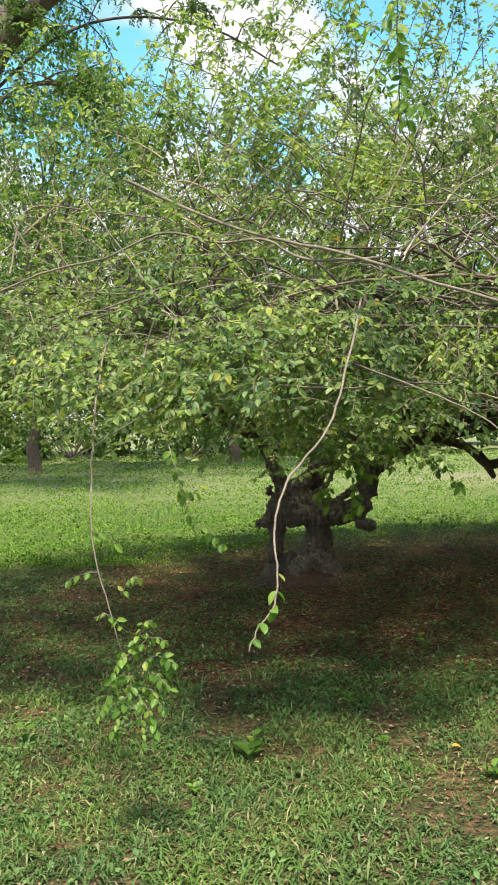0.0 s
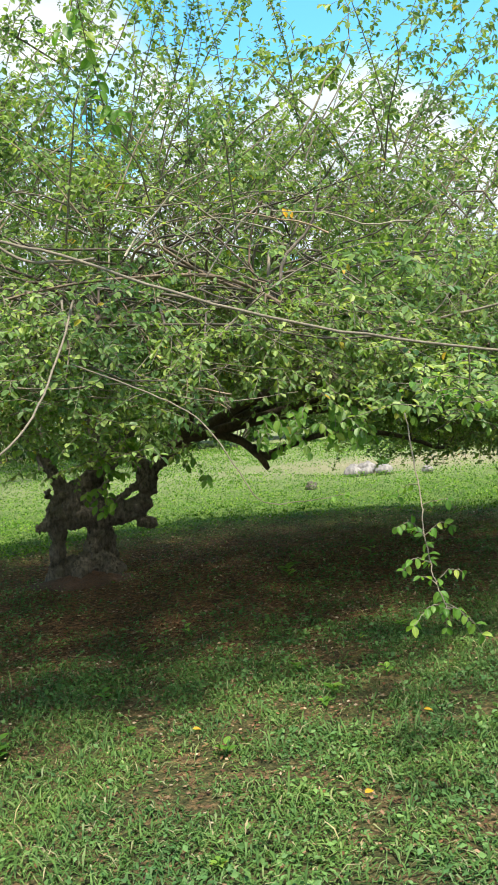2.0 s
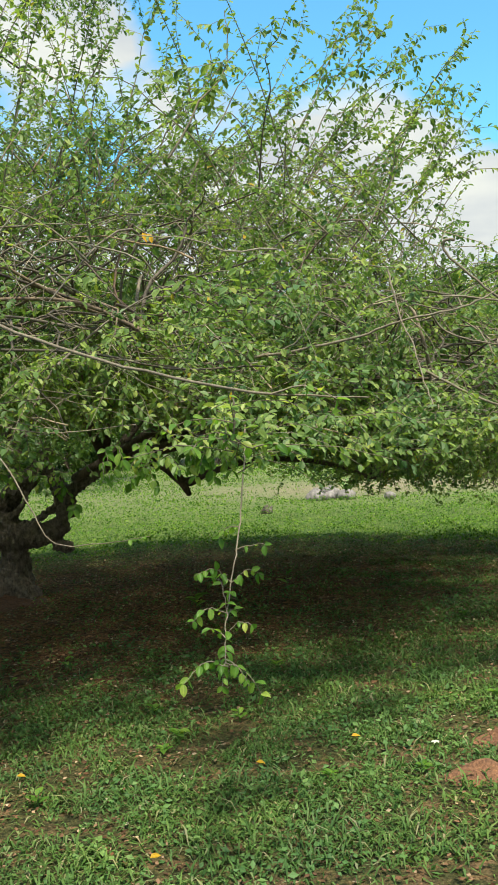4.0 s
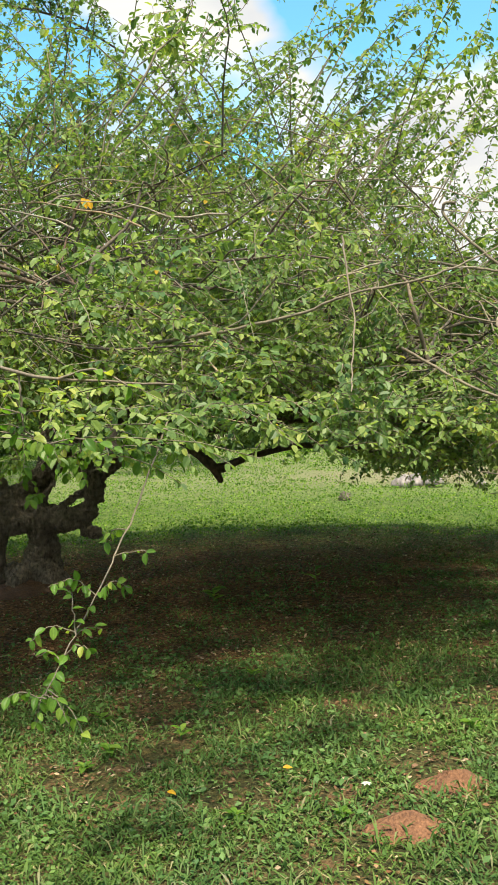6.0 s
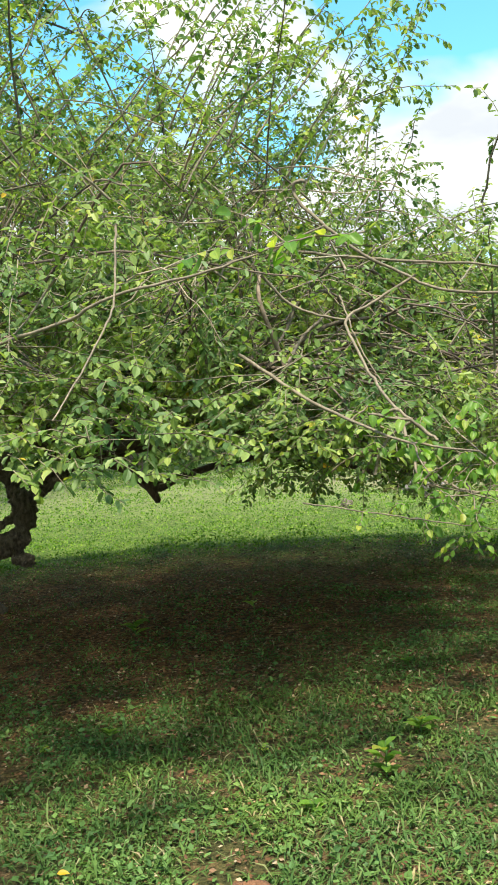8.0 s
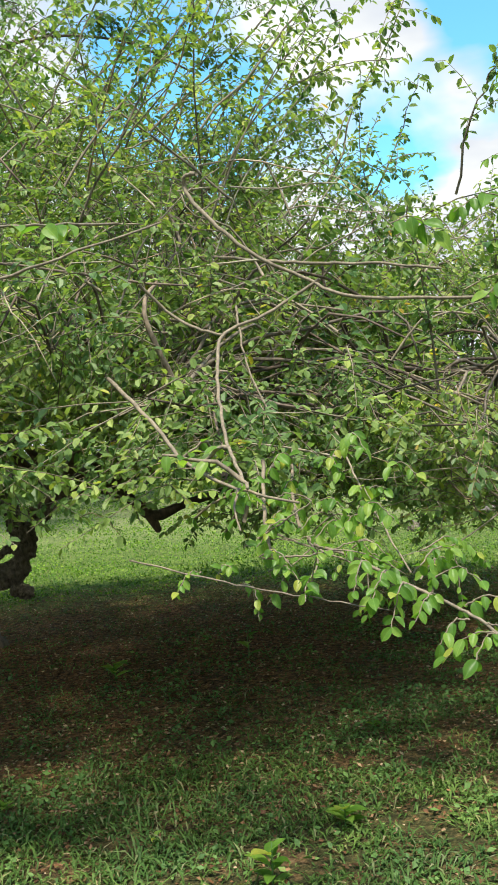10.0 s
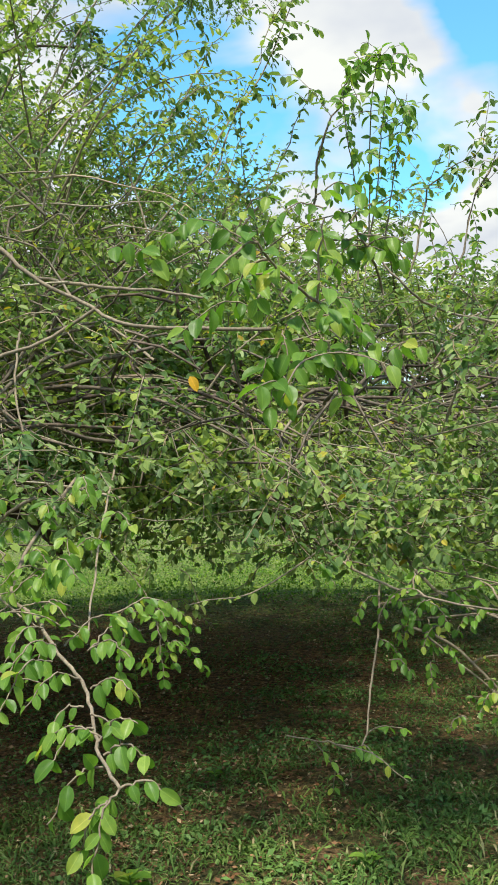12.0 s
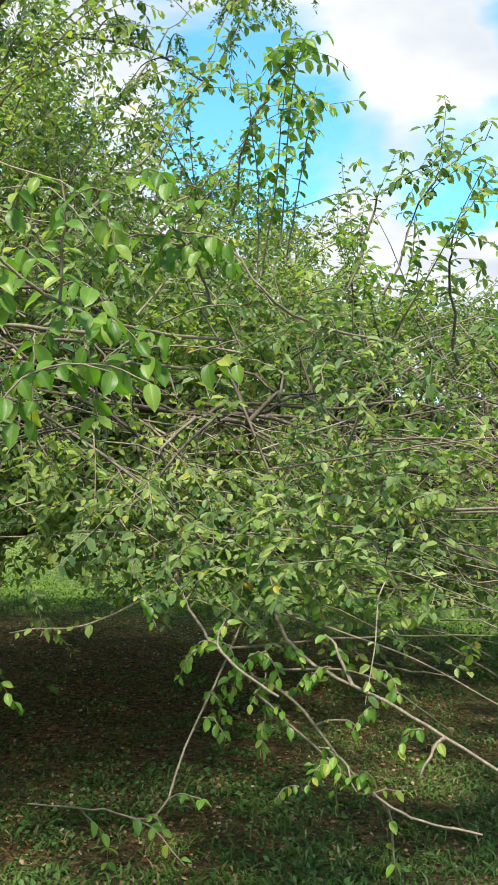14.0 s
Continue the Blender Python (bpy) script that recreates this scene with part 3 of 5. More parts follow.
def build_crown():
    rng = np.random.default_rng(11)
    limbs, twigs, leaves = [], Tubes(), Leaves()
    nodes1, nodes2 = [], []
    tops = [(TX - 0.42, TY + 0.05, 1.25), (TX + 0.46, TY + 0.05, 1.28), (TX + 1.0, TY - 0.1, 1.18), (TX + 0.15, TY + 0.3, 1.25)]
    # limbs
    n1 = 17
    for i in range(n1):
        ang = 2 * math.pi * (i + rng.uniform(-0.3, 0.3)) / n1
        end = in_crown(rng.uniform(0.72, 0.9), ang, rng.uniform(0.35, 0.7))
        start = min(tops, key=lambda q: (q[0] - end[0]) ** 2 + (q[1] - end[1]) ** 2)
        pts = arc(rng, start, end, rng.uniform(0.2, 0.5), 0.12, 18)
        t = Tubes()
        t.add(pts, np.linspace(rng.uniform(0.035, 0.05), 0.010, 18), 8)
        limbs.append(t)
        nodes1.append(pts[3:])
    # the low limb that dips to a knee and rises again
    low = smooth_path([(TX + 0.7, TY - 0.06, 1.05), (1.6, 8.8, 1.24), (2.0, 8.76, 1.15), (2.22, 8.75, 0.98), (2.5, 8.85, 1.06), (3.0, 9.05, 1.15), (3.6, 9.2, 1.10), (4.0, 9.27, 0.99), (4.26, 9.3, 0.90), (4.6, 9.35, 1.0)], 40)
    t = Tubes()
    t.add(low, np.interp(np.linspace(0, 1, 40), [0, 0.3, 0.36, 0.42, 1], [0.046, 0.040, 0.046, 0.032, 0.016]), 9)
    t.add([(2.12, 8.75, 1.08), (2.2, 8.75, 0.98), (2.26, 8.74, 0.86)], [0.042, 0.044, 0.026], 8)
    limbs.append(t)
    nodes1.append(low[8:])
    for t in limbs:
        part("limb", t.mesh("limb"), limb_mat, tree)
    nodes1 = np.concatenate(nodes1)
    # branches; those of the near half one by one
    rest = Tubes()
    single = 0
    for i in range(420):
        ang = rng.uniform(0, 2 * math.pi)
        if rng.uniform() < 0.5:
            ang = rng.uniform(math.pi * 1.05, math.pi * 1.95)
        rho = math.sqrt(rng.uniform(0.08, 0.96))
        end = in_crown(rho, ang, rng.uniform(0.05, 0.97) ** 0.7)
        away = np.linalg.norm(nodes1 - end, axis=1) + 0.6 * np.maximum(0, np.hypot(nodes1[:, 0] - TX, nodes1[:, 1] - TY) - math.hypot(end[0] - TX, end[1] - TY) + 0.3)
        near = np.argpartition(away, 16)[:16]
        start = nodes1[near[rng.integers(16)]]
        pts = arc(rng, start, end, rng.uniform(0.0, 0.25), 0.15, 14)
        radii = np.linspace(rng.uniform(0.007, 0.013), 0.004, 14)
        if end[1] < CY and single < 200:
            t = Tubes()
            t.add(pts, radii, 5)
            part("branch", t.mesh("branch"), branch_mat, tree)
            single += 1
        else:
            rest.add(pts, radii, 5)
        nodes2.append(pts[2:])
    nodes2 = np.concatenate(nodes2)

    def leafy_twig(a, b, lift, r, first, gap, size, droop=0.35):
        pts = arc(rng, a, b, lift, 0.03, 4)
        twigs.add(pts, np.linspace(r, 0.0013, 4), 3, cap=False)
        leaves.along(rng, pts, first, gap, size, droop)
        return pts

    # leafy twigs
    for i in range(25500):
        front = rng.uniform() < 0.62
        ang = rng.uniform(math.pi * 1.0, math.pi * 2.0) if front else rng.uniform(0, 2 * math.pi)
        rho = rng.uniform(0.02, 1.0) ** 0.5
        h = rng.uniform(0.0, 1.0)
        if h > 0.62 and rng.uniform() < 0.5 * (1 - rho ** 3):
            h = rng.uniform(0.0, 0.7)
        if (rho > 0.8 and rng.uniform() < 0.35) or (h > 0.5 and rng.uniform() < 0.36):
            continue
        end = in_crown(rho, ang, h) + rng.normal(0, 0.06, 3)
        if (h > 0.5 and end[0] > 1.0 and rng.uniform() < 0.25) or (h > 0.45 and rng.uniform() < 0.33 * min(max((end[0] - 3.2) / 1.2, 0), 1)):
            continue
        # twigs stand in tufts with hollows between them
        tuft = noise.noise(Vector(end) * 2.3) + 0.5 * noise.noise(Vector(end) * 5.1)
        if rng.uniform() > min(max(0.58 + 2.2 * tuft, 0.05), 1.0) or (end[0] < -0.6 and end[1] > 5.2 and rng.uniform() < 0.4) or (end[0] > 4.6 and end[1] > 6.3 and rng.uniform() < 0.5) or (3.0 < end[0] < 4.7 and end[1] < 6.8 and end[2] < 1.95 and rng.uniform() < 0.38):
            continue
        away = np.linalg.norm(nodes2 - end, axis=1)
        near = np.argpartition(away, 30)[:30]
        start = nodes2[near[rng.integers(30)]] + rng.normal(0, 0.015, 3)
        end[2] = max(end[2], start[2] - rng.uniform(0.03, 0.45), crown_low(rho, end[0], end[1]))
        way = end - start
        far = np.linalg.norm(way)
        if far > 0.8:
            start = end - way / far * 0.8
        leafy_twig(start, end, rng.uniform(-0.04, 0.10), rng.uniform(0.0022, 0.0038), rng.uniform(0.1, 0.55), rng.uniform(0.028, 0.046), 0.040, rng.uniform(0.15, 0.55))
    # fuller leafy sprays on the near face
    for cx, cy, cz, spread, count in ((-0.45, 3.65, 1.68, 0.36, 46), (0.15, 3.75, 1.62, 0.25, 20), (1.73, 3.50, 1.91, 0.17, 34), (2.1, 3.40, 1.47, 0.20, 24), (1.75, 2.95, 1.42, 0.13, 16), (2.55, 3.75, 1.50, 0.20, 20), (3.1, 4.75, 1.6, 0.28, 28), (4.95, 5.2, 1.45, 0.25, 26), (3.0, 4.6, 1.4, 0.2, 18), (4.87, 4.85, 1.32, 0.17, 26), (5.0, 5.1, 1.9, 0.15, 18), (5.15, 5.6, 1.66, 0.25, 34), (4.2, 5.6, 1.35, 0.3, 40), (5.5, 6.0, 1.35, 0.25, 30), (2.35, 3.8, 1.42, 0.2, 20), (0.46, 3.98, 1.86, 0.26, 34), (-0.62, 4.1, 1.68, 0.24, 26), (2.66, 4.3, 2.1, 0.22, 22), (3.5, 4.45, 1.45, 0.16, 26), (0.3, 4.8, 1.43, 0.28, 40), (0.7, 4.9, 1.36, 0.22, 30), (0.45, 5.5, 1.22, 0.2, 22), (0.97, 5.2, 1.28, 0.16, 16)):
        for k in range(count):
            a = np.array([cx, cy + 0.15, cz]) + rng.normal(0, 1, 3) * np.array([spread, spread * 0.5, spread * 0.4])
            b = a + np.array([rng.normal(0, 0.16), -rng.uniform(0.02, 0.22), rng.normal(0.0, 0.07)])
            leafy_twig(a, b, 0.03, 0.0022, 0.05, 0.032, 0.040, 0.4)
    # thick inner foliage, mostly out of sight, added to block sun and shade the ground
    for i in range(5200):
        ang = rng.uniform(-0.15, math.pi + 0.15) if rng.uniform() < 0.7 else rng.uniform(0, 2 * math.pi)
        rho = math.sqrt(rng.uniform(0.0, 0.93 if ang < math.pi else 0.5))
        end = in_crown(rho, ang, rng.uniform(0.15, 0.6))
        if (end[0] > 4.1 and end[1] < 8.5) or (end[0] < -0.6 and rng.uniform() < 0.45):
            continue
        start = end + rng.normal(0, 0.16, 3)
        leafy_twig(start, end, 0.03, 0.003, 0.0, 0.035, 0.062, 0.2)
    # long arching whips standing out of the top and the edge, with leafy side twigs
    for i in range(480):
        ang = rng.uniform(math.pi * 0.9, math.pi * 2.1) if rng.uniform() < 0.7 else rng.uniform(0, 2 * math.pi)
        rho = rng.uniform(0.05, 0.9)
        if i >= 420:
            ang, rho = rng.uniform(-0.55, 0.3), rng.uniform(0.45, 0.8)
        a = in_crown(rho, ang, rng.uniform(0.6, 0.95))
        flat = rng.uniform(0, 2 * math.pi)
        out = np.array([math.cos(flat), 0.6 * math.sin(flat) + 0.1, rng.uniform(0.25, 1.1)]) + 0.5 * rho * np.array([math.cos(ang), math.sin(ang) * 0.4, 0])
        out = out / np.linalg.norm(out) * rng.uniform(0.6, 1.5) * (0.75 if rho > 0.75 else 1.0)
        b = a + out
        if b[0] > 4.2:
            b[2] = min(b[2], 2.75 + 0.3 * rng.uniform() - 0.7 * min(max(b[0] - 4.6, 0), 0.7))
        pts = arc(rng, a, b, rng.uniform(0.05, 0.2), 0.03, 10)
        twigs.add(pts, np.linspace(0.0060, 0.0018, 10), 4, cap=False)
        leaves.along(rng, pts, 0.25, rng.uniform(0.028, 0.04), 0.040, 0.5)
        for k in range(int(rng.integers(2, 7))):
            b = pts[int(rng.uniform(2, 9))]
            way = out * rng.uniform(0.1, 0.3) + rng.normal(0, 0.11, 3)
            leafy_twig(b, b + way, 0.03, 0.0022, 0.1, 0.03, 0.039, 0.5)
    # long leafy shoots that lean out of the top against the sky
    def skyline(points, r=0.0065, sides=7, size=0.052):
        pts = smooth_path(points, 12)
        pts[1:-1] += rng.normal(0, 0.012, (10, 3))
        twigs.add(pts, np.linspace(r, 0.0018, 12), 4, cap=False)
        leaves.along(rng, pts, 0.35, 0.05, size, 0.6)
        for k in range(sides):
            b = pts[int(rng.uniform(3, 12))]
            way = np.array([rng.normal(0.05, 0.14), rng.normal(0, 0.14), rng.normal(0.02, 0.12)])
            leafy_twig(b, b + way, 0.04, 0.0022, 0.1, 0.042, size, 0.6)

    for line in SKYLINE:
        skyline(line, sides=7)
    for i in range(50):
        a = np.array([rng.uniform(-1.9, 3.1), rng.uniform(5.6, 8.4), rng.uniform(2.6, 3.2)])
        way = np.array([rng.normal(0.55, 0.5), rng.uniform(-0.25, 0.25), rng.uniform(0.6, 1.2)])
        b = a + way / np.linalg.norm(way) * rng.uniform(0.8, 1.9)
        b[2] = min(b[2], 4.75 - max(0.0, b[0] - 3.3) * 2.2)
        skyline([a, (a + b) / 2 + np.array([0, 0, 0.1]), b], 0.0055, 5)
    for i in range(20):
        a = np.array([rng.uniform(-1.7, 0.4), rng.uniform(5.8, 7.2), rng.uniform(2.6, 3.0)])
        b = a + np.array([rng.normal(0.1, 0.3), rng.normal(0, 0.2), rng.uniform(0.7, 1.3)])
        skyline([a, (a + b) / 2 + np.array([0.05, 0, 0.05]), b], 0.0055, 8)
    # the fringe over the shaded hollow, and inner foliage added above to darken it
    for i in range(150):
        a = np.array([rng.uniform(3.1, 4.7), rng.uniform(5.4, 6.6), rng.uniform(1.1, 1.4)])
        b = a + np.array([rng.normal(0, 0.15), rng.uniform(-0.2, 0.05), -rng.uniform(0.0, 0.16)])
        leafy_twig(a, b, 0.03, 0.003, 0.1, 0.036, 0.04, 0.4)
    for i in range(900):
        end = np.array([rng.uniform(2.2, 4.3), rng.uniform(6.0, 9.5), rng.uniform(1.5, 2.5)])
        leafy_twig(end + rng.normal(0, 0.16, 3), end, 0.03, 0.003, 0.0, 0.035, 0.062, 0.2)
    # thin twigs trailing below the crown's low end
    for i in range(70):
        a = np.array([rng.uniform(4.7, 5.9), rng.uniform(5.0, 6.6), rng.uniform(1.05, 1.5)])
        b = a + np.array([rng.normal(0.2, 0.3), rng.uniform(-0.45, 0.1), -rng.uniform(0.05, 0.4)])
        b[2] = max(b[2], 0.72)
        leafy_twig(a, b, 0.05, 0.003, rng.uniform(0.35, 0.8), 0.045, 0.036, 0.4)
    # bare sticks lying over the near face
    for i in range(330):
        ang = rng.uniform(math.pi * 1.02, math.pi * 1.98)
        rho = rng.uniform(0.6, 0.95)
        a = in_crown(rho, ang, rng.uniform(0.25, 1.0))
        way = np.array([rng.choice([-1, 1]) * rng.uniform(0.4, 1.0), rng.uniform(-0.4, 0.3), rng.normal(0, 0.35)])
        b = a + way * rng.uniform(0.5, 1.2)
        if outside(b[0], b[1]) > 0.98 or b[2] < 1.0:
            continue
        pts = arc(rng, a, b, rng.uniform(-0.05, 0.15), 0.05, 10)
        radii = np.linspace(rng.uniform(0.0034, 0.0062), 0.0014, 10)
        t = Tubes()
        t.add(pts, radii, 5)
        part("stick", t.mesh("stick"), stick_mat, tree)
        if rng.uniform() < 0.6:
            leaves.along(rng, pts, 0.55, 0.045, 0.040)
    part("branch_tangle", rest.mesh("branch_tangle"), limb_mat, tree, "tangle of grey-brown branches")["kind"] = "stuff"
    part("twig_tangle", twigs.mesh("twig_tangle"), twig_mat, tree, "thin pale twigs")["kind"] = "stuff"
    part("foliage", leaves.mesh("foliage"), leaf_mat, tree, "small oval green leaves in drooping pairs", smooth=False)["kind"] = "stuff"


build_crown()


def leaf_mesh(name, curl, seed):
    """One oval leaf, folded along its midrib and curled down, base at the origin, pointing along +x, 1 long."""
    rng = np.random.default_rng(seed)
    xs = np.linspace(0, 1, 7)
    half = 0.29 * np.sin(np.pi * xs ** 0.95) ** 0.65
    half[0], half[-1] = 0.012, 0.006
    v, f = [], []
    for i, x in enumerate(xs):
        z = -curl * x * x
        for s, side in enumerate((-1, -0.5, 0, 0.5, 1)):
            y = side * half[i]
            v.append((x, y, z + 0.42 * abs(y) + 0.016 * math.sin(9 * x + side * 2 + seed)))
    for i in range(6):
        for s in range(4):
            a = i * 5 + s
            f.append((a, a + 1, a + 6, a + 5))
    return mesh_from(name, v, f)


LEAF_MESHES = [leaf_mesh("leaf", c, k) for k, c in enumerate((0.10, 0.22, 0.34, 0.16))]
YELLOW_MESH = leaf_mesh("yellow_leaf", 0.2, 9)


def place_leaf(name, me, material, parent, p, d, u, size, label=""):
    d = Vector(d).normalized()
    w = Vector(u).cross(d).normalized()
    n = d.cross(w)
    ob = part(name, me, material, parent, label)
    ob.matrix_basis = Matrix((
        (d.x * size, w.x * size, n.x * size, p[0]),
        (d.y * size, w.y * size, n.y * size, p[1]),
        (d.z * size, w.z * size, n.z * size, p[2]),
        (0, 0, 0, 1)))
    return ob


def shoot(points, r0, r1, leafy=(), size=0.042, spacing=0.04, seed=0, side_twigs=0, label="", hang=0.0):
    """A single shoot with its own leaves. leafy: (from, to) shares of its length that carry leaf pairs."""
    rng = np.random.default_rng(100 + seed)
    n = max(12, len(points) * 5)
    pts = smooth_path(points, n)
    pts[1:-1] += rng.normal(0, 0.0016, (n - 2, 3))
    t = Tubes()
    t.add(pts, np.linspace(r0, r1, n) * 0.78, 7)
    lines = [(pts, a, b) for a, b in leafy]
    for k in range(side_twigs):
        i = int(n * rng.uniform(0.35, 0.97))
        way = unit(rng.normal(0, 1, 3) * np.array([1.3, 0.7, 0.6]) + np.array([0, 0, -0.2])) * rng.uniform(0.08, 0.22)
        tw = arc(rng, pts[i], pts[i] + way, 0.02, 0.01, 7)
        t.add(tw, np.linspace(r1 * 1.1, r1 * 0.6, 7), 5)
        lines.append((tw, 0.25, 1.0))
    ob = part("shoot", t.mesh("shoot"), shoot_mat, tree, label)
    for line, a, b in lines:
        seg = np.concatenate([[0], np.cumsum(np.linalg.norm(np.diff(line, axis=0), axis=1))])
        at = np.arange(seg[-1] * a, seg[-1] * b + 1e-6, spacing)
        for s in at:
            p = np.array([np.interp(s, seg, line[:, k]) for k in range(3)])
            q = np.array([np.interp(min(s + 0.02, seg[-1]), seg, line[:, k]) for k in range(3)])
            r = np.array([np.interp(max(s - 0.02, 0), seg, line[:, k]) for k in range(3)])
            tan = unit(q - r)
            side = unit(np.cross(tan, np.array([0, 0, 1.0]) + rng.normal(0, 0.5, 3)))
            for sgn in (1, -1):
                if rng.uniform() < 0.14:
                    continue
                d = sgn * side * rng.uniform(0.7, 1.1) + tan * rng.uniform(0.1, 0.7) + np.array([0, 0, -rng.uniform(0.05, 0.8) - hang])
                u = np.array([0, -0.35 - hang, 1.0]) + rng.normal(0, 0.4, 3)
                place_leaf("leaf", LEAF_MESHES[rng.integers(4)], leaf_one_mat, ob, p, d, u, size * rng.uniform(0.65, 1.2))
    return ob


def spray(root, tip, size, seed):
    """A short arching leaf stalk with drooping leaf pairs."""
    root, tip = np.array(root), np.array(tip)
    mid = (root + tip) / 2 + np.array([0, 0, 0.25 * np.linalg.norm(tip - root)])
    return shoot([root, mid, tip], 0.0028, 0.0014, [(0.15, 1.0)], size, size * 0.72, seed, hang=0.38)


# hanging and leaning shoots on the near side
shoot([(0.48, 3.9, 1.96), (0.38, 3.6, 1.65), (0.27, 3.2, 1.42), (0.12, 2.9, 1.27), (0.07, 2.7, 1.15), (0.07, 2.55, 1.05), (0.06, 2.46, 0.97), (0.02, 2.4, 0.93), (-0.01, 2.33, 0.88)], 0.0065, 0.002, [(0.86, 1.0)], 0.038, 0.06, 1)
shoot([(-0.62, 4.2, 1.82), (-0.63, 3.9, 1.52), (-0.62, 3.7, 1.23), (-0.6, 3.6, 0.98), (-0.53, 3.53, 0.73), (-0.47, 3.5, 0.53), (-0.44, 3.48, 0.40)], 0.006, 0.0022, [(0.55, 0.62), (0.85, 1.0)], 0.042, 0.045, 2, 3, hang=0.3)
shoot([(-0.69, 5.6, 2.87), (-0.05, 4.9, 2.44), (0.45, 4.19, 2.17), (0.9, 3.6, 1.9), (1.3, 3.05, 1.70), (1.63, 2.59, 1.58), (1.8, 2.53, 1.555), (2.0, 2.48, 1.54)], 0.012, 0.003, [], 0.04, 0.05, 3, 1)
shoot([(0.45, 3.9, 1.67), (0.76, 3.6, 1.51), (0.92, 3.45, 1.39), (1.02, 3.35, 1.22), (1.1, 3.3, 1.09), (1.27, 3.3, 1.08), (1.43, 3.25, 1.1)], 0.005, 0.0015, [(0.95, 1.0)], 0.035, 0.05, 4)
shoot([(1.95, 4.12, 1.48), (1.89, 3.86, 1.31), (1.83, 3.64, 1.14), (1.78, 3.46, 1.035), (1.735, 3.34, 0.935), (1.69, 3.18, 0.855), (1.65, 3.02, 0.78), (1.625, 2.86, 0.725)], 0.005, 0.002, [(0.72, 0.76), (0.9, 1.0)], 0.038, 0.04, 5, 6)
shoot([(1.63, 2.59, 1.58), (1.635, 2.60, 1.50), (1.64, 2.62, 1.44), (1.70, 2.66, 1.40)], 0.004, 0.002, [(0.4, 1.0)], 0.036, 0.04, 6, 5)
shoot([(3.75, 5.0, 1.25), (3.85, 4.95, 1.15), (3.93, 4.91, 1.03), (3.98, 4.88, 0.88)], 0.003, 0.0015, [(0.3, 1.0)], 0.036, 0.034, 32, 8, hang=0.4)
shoot([(2.66, 4.15, 2.18), (2.66, 4.08, 2.07), (2.66, 3.98, 1.91), (2.65, 3.83, 1.81), (2.60, 3.60, 1.65), (2.56, 3.40, 1.53)], 0.006, 0.003, [], seed=7)
shoot([(1.78, 4.6, 1.78), (2.15, 4.3, 1.81), (2.47, 4.1, 1.86), (2.65, 4.0, 1.92), (2.92, 4.0, 1.97), (3.14, 4.1, 2.05), (3.37, 4.3, 2.16)], 0.010, 0.004, [], seed=8)
shoot([(3.04, 4.8, 1.76), (3.27, 4.5, 1.57), (3.41, 4.16, 1.47), (3.58, 4.0, 1.39), (3.75, 3.8, 1.36)], 0.010, 0.004, [], 0.04, 0.05, 10, 2)
shoot([(3.32, 5.6, 2.3), (3.61, 5.3, 2.2), (3.82, 5.0, 2.12), (3.99, 4.8, 2.07), (4.18, 4.6, 2.0)], 0.010, 0.005, [], seed=11)
shoot([(3.48, 5.0, 2.0), (3.49, 4.94, 1.94), (3.53, 4.8, 1.76), (3.6, 4.7, 1.6)], 0.006, 0.004, [], seed=12)
shoot([(3.37, 5.0, 2.49), (3.32, 5.03, 2.49), (3.33, 5.03, 2.42), (3.45, 4.95, 2.27), (3.58, 4.92, 2.15), (3.74, 4.91, 2.06), (3.88, 4.85, 1.98), (4.12, 4.8, 1.94), (4.36, 4.7, 1.91)], 0.011, 0.007, [], seed=13)
shoot([(3.79, 4.9, 2.05), (3.61, 4.88, 1.95), (3.47, 4.70, 1.865), (3.48, 4.46, 1.73), (3.505, 4.29, 1.62), (3.54, 4.12, 1.525), (3.59, 3.94, 1.45), (3.63, 3.82, 1.40)], 0.008, 0.006, [], 0.045, 0.05, 14, 2)
shoot([(3.15, 4.9, 2.09), (3.26, 4.94, 1.975), (3.36, 4.85, 1.91), (3.47, 4.70, 1.865)], 0.008, 0.006, [], seed=15)
shoot([(3.65, 5.0, 1.50), (3.68, 4.45, 1.32), (3.74, 4.18, 1.23), (3.84, 4.06, 1.20), (3.97, 3.84, 1.16), (4.06, 3.72, 1.13), (4.12, 3.58, 1.11), (4.18, 3.43, 1.08), (4.25, 3.30, 1.07)], 0.0072, 0.0036, [], 0.038, 0.04, 16, 0, "leafy shoot reaching out of the crown")
shoot([(3.79, 5.0, 1.56), (3.86, 4.6, 1.40), (3.93, 4.25, 1.27), (4.0, 3.95, 1.16)], 0.005, 0.003, [], seed=17)
shoot([(3.23, 4.2, 1.2), (3.44, 4.05, 1.17), (3.62, 3.95, 1.14), (3.8, 3.9, 1.11), (3.94, 3.85, 1.09)], 0.0035, 0.0018, [], 0.03, 0.05, 19, 1)
shoot([(4.2, 6.0, 1.51), (4.34, 5.61, 1.28), (4.48, 5.2, 1.18), (4.66, 4.75, 1.14), (4.81, 4.37, 1.15), (4.96, 4.0, 1.18)], 0.008, 0.003, [], 0.034, 0.045, 20, 7)
shoot([(4.63, 5.6, 1.11), (4.63, 5.5, 1.07), (4.62, 5.1, 0.94), (4.59, 4.85, 0.81), (4.56, 4.69, 0.69), (4.47, 4.5, 0.76), (4.39, 4.27, 0.85)], 0.006, 0.0022, [], 0.032, 0.05, 21, 3)
shoot([(4.77, 4.9, 0.96), (4.88, 4.95, 0.85), (5.03, 5.0, 0.71), (5.09, 5.0, 0.67)], 0.005, 0.003, [], 0.034, 0.045, 22, 6)
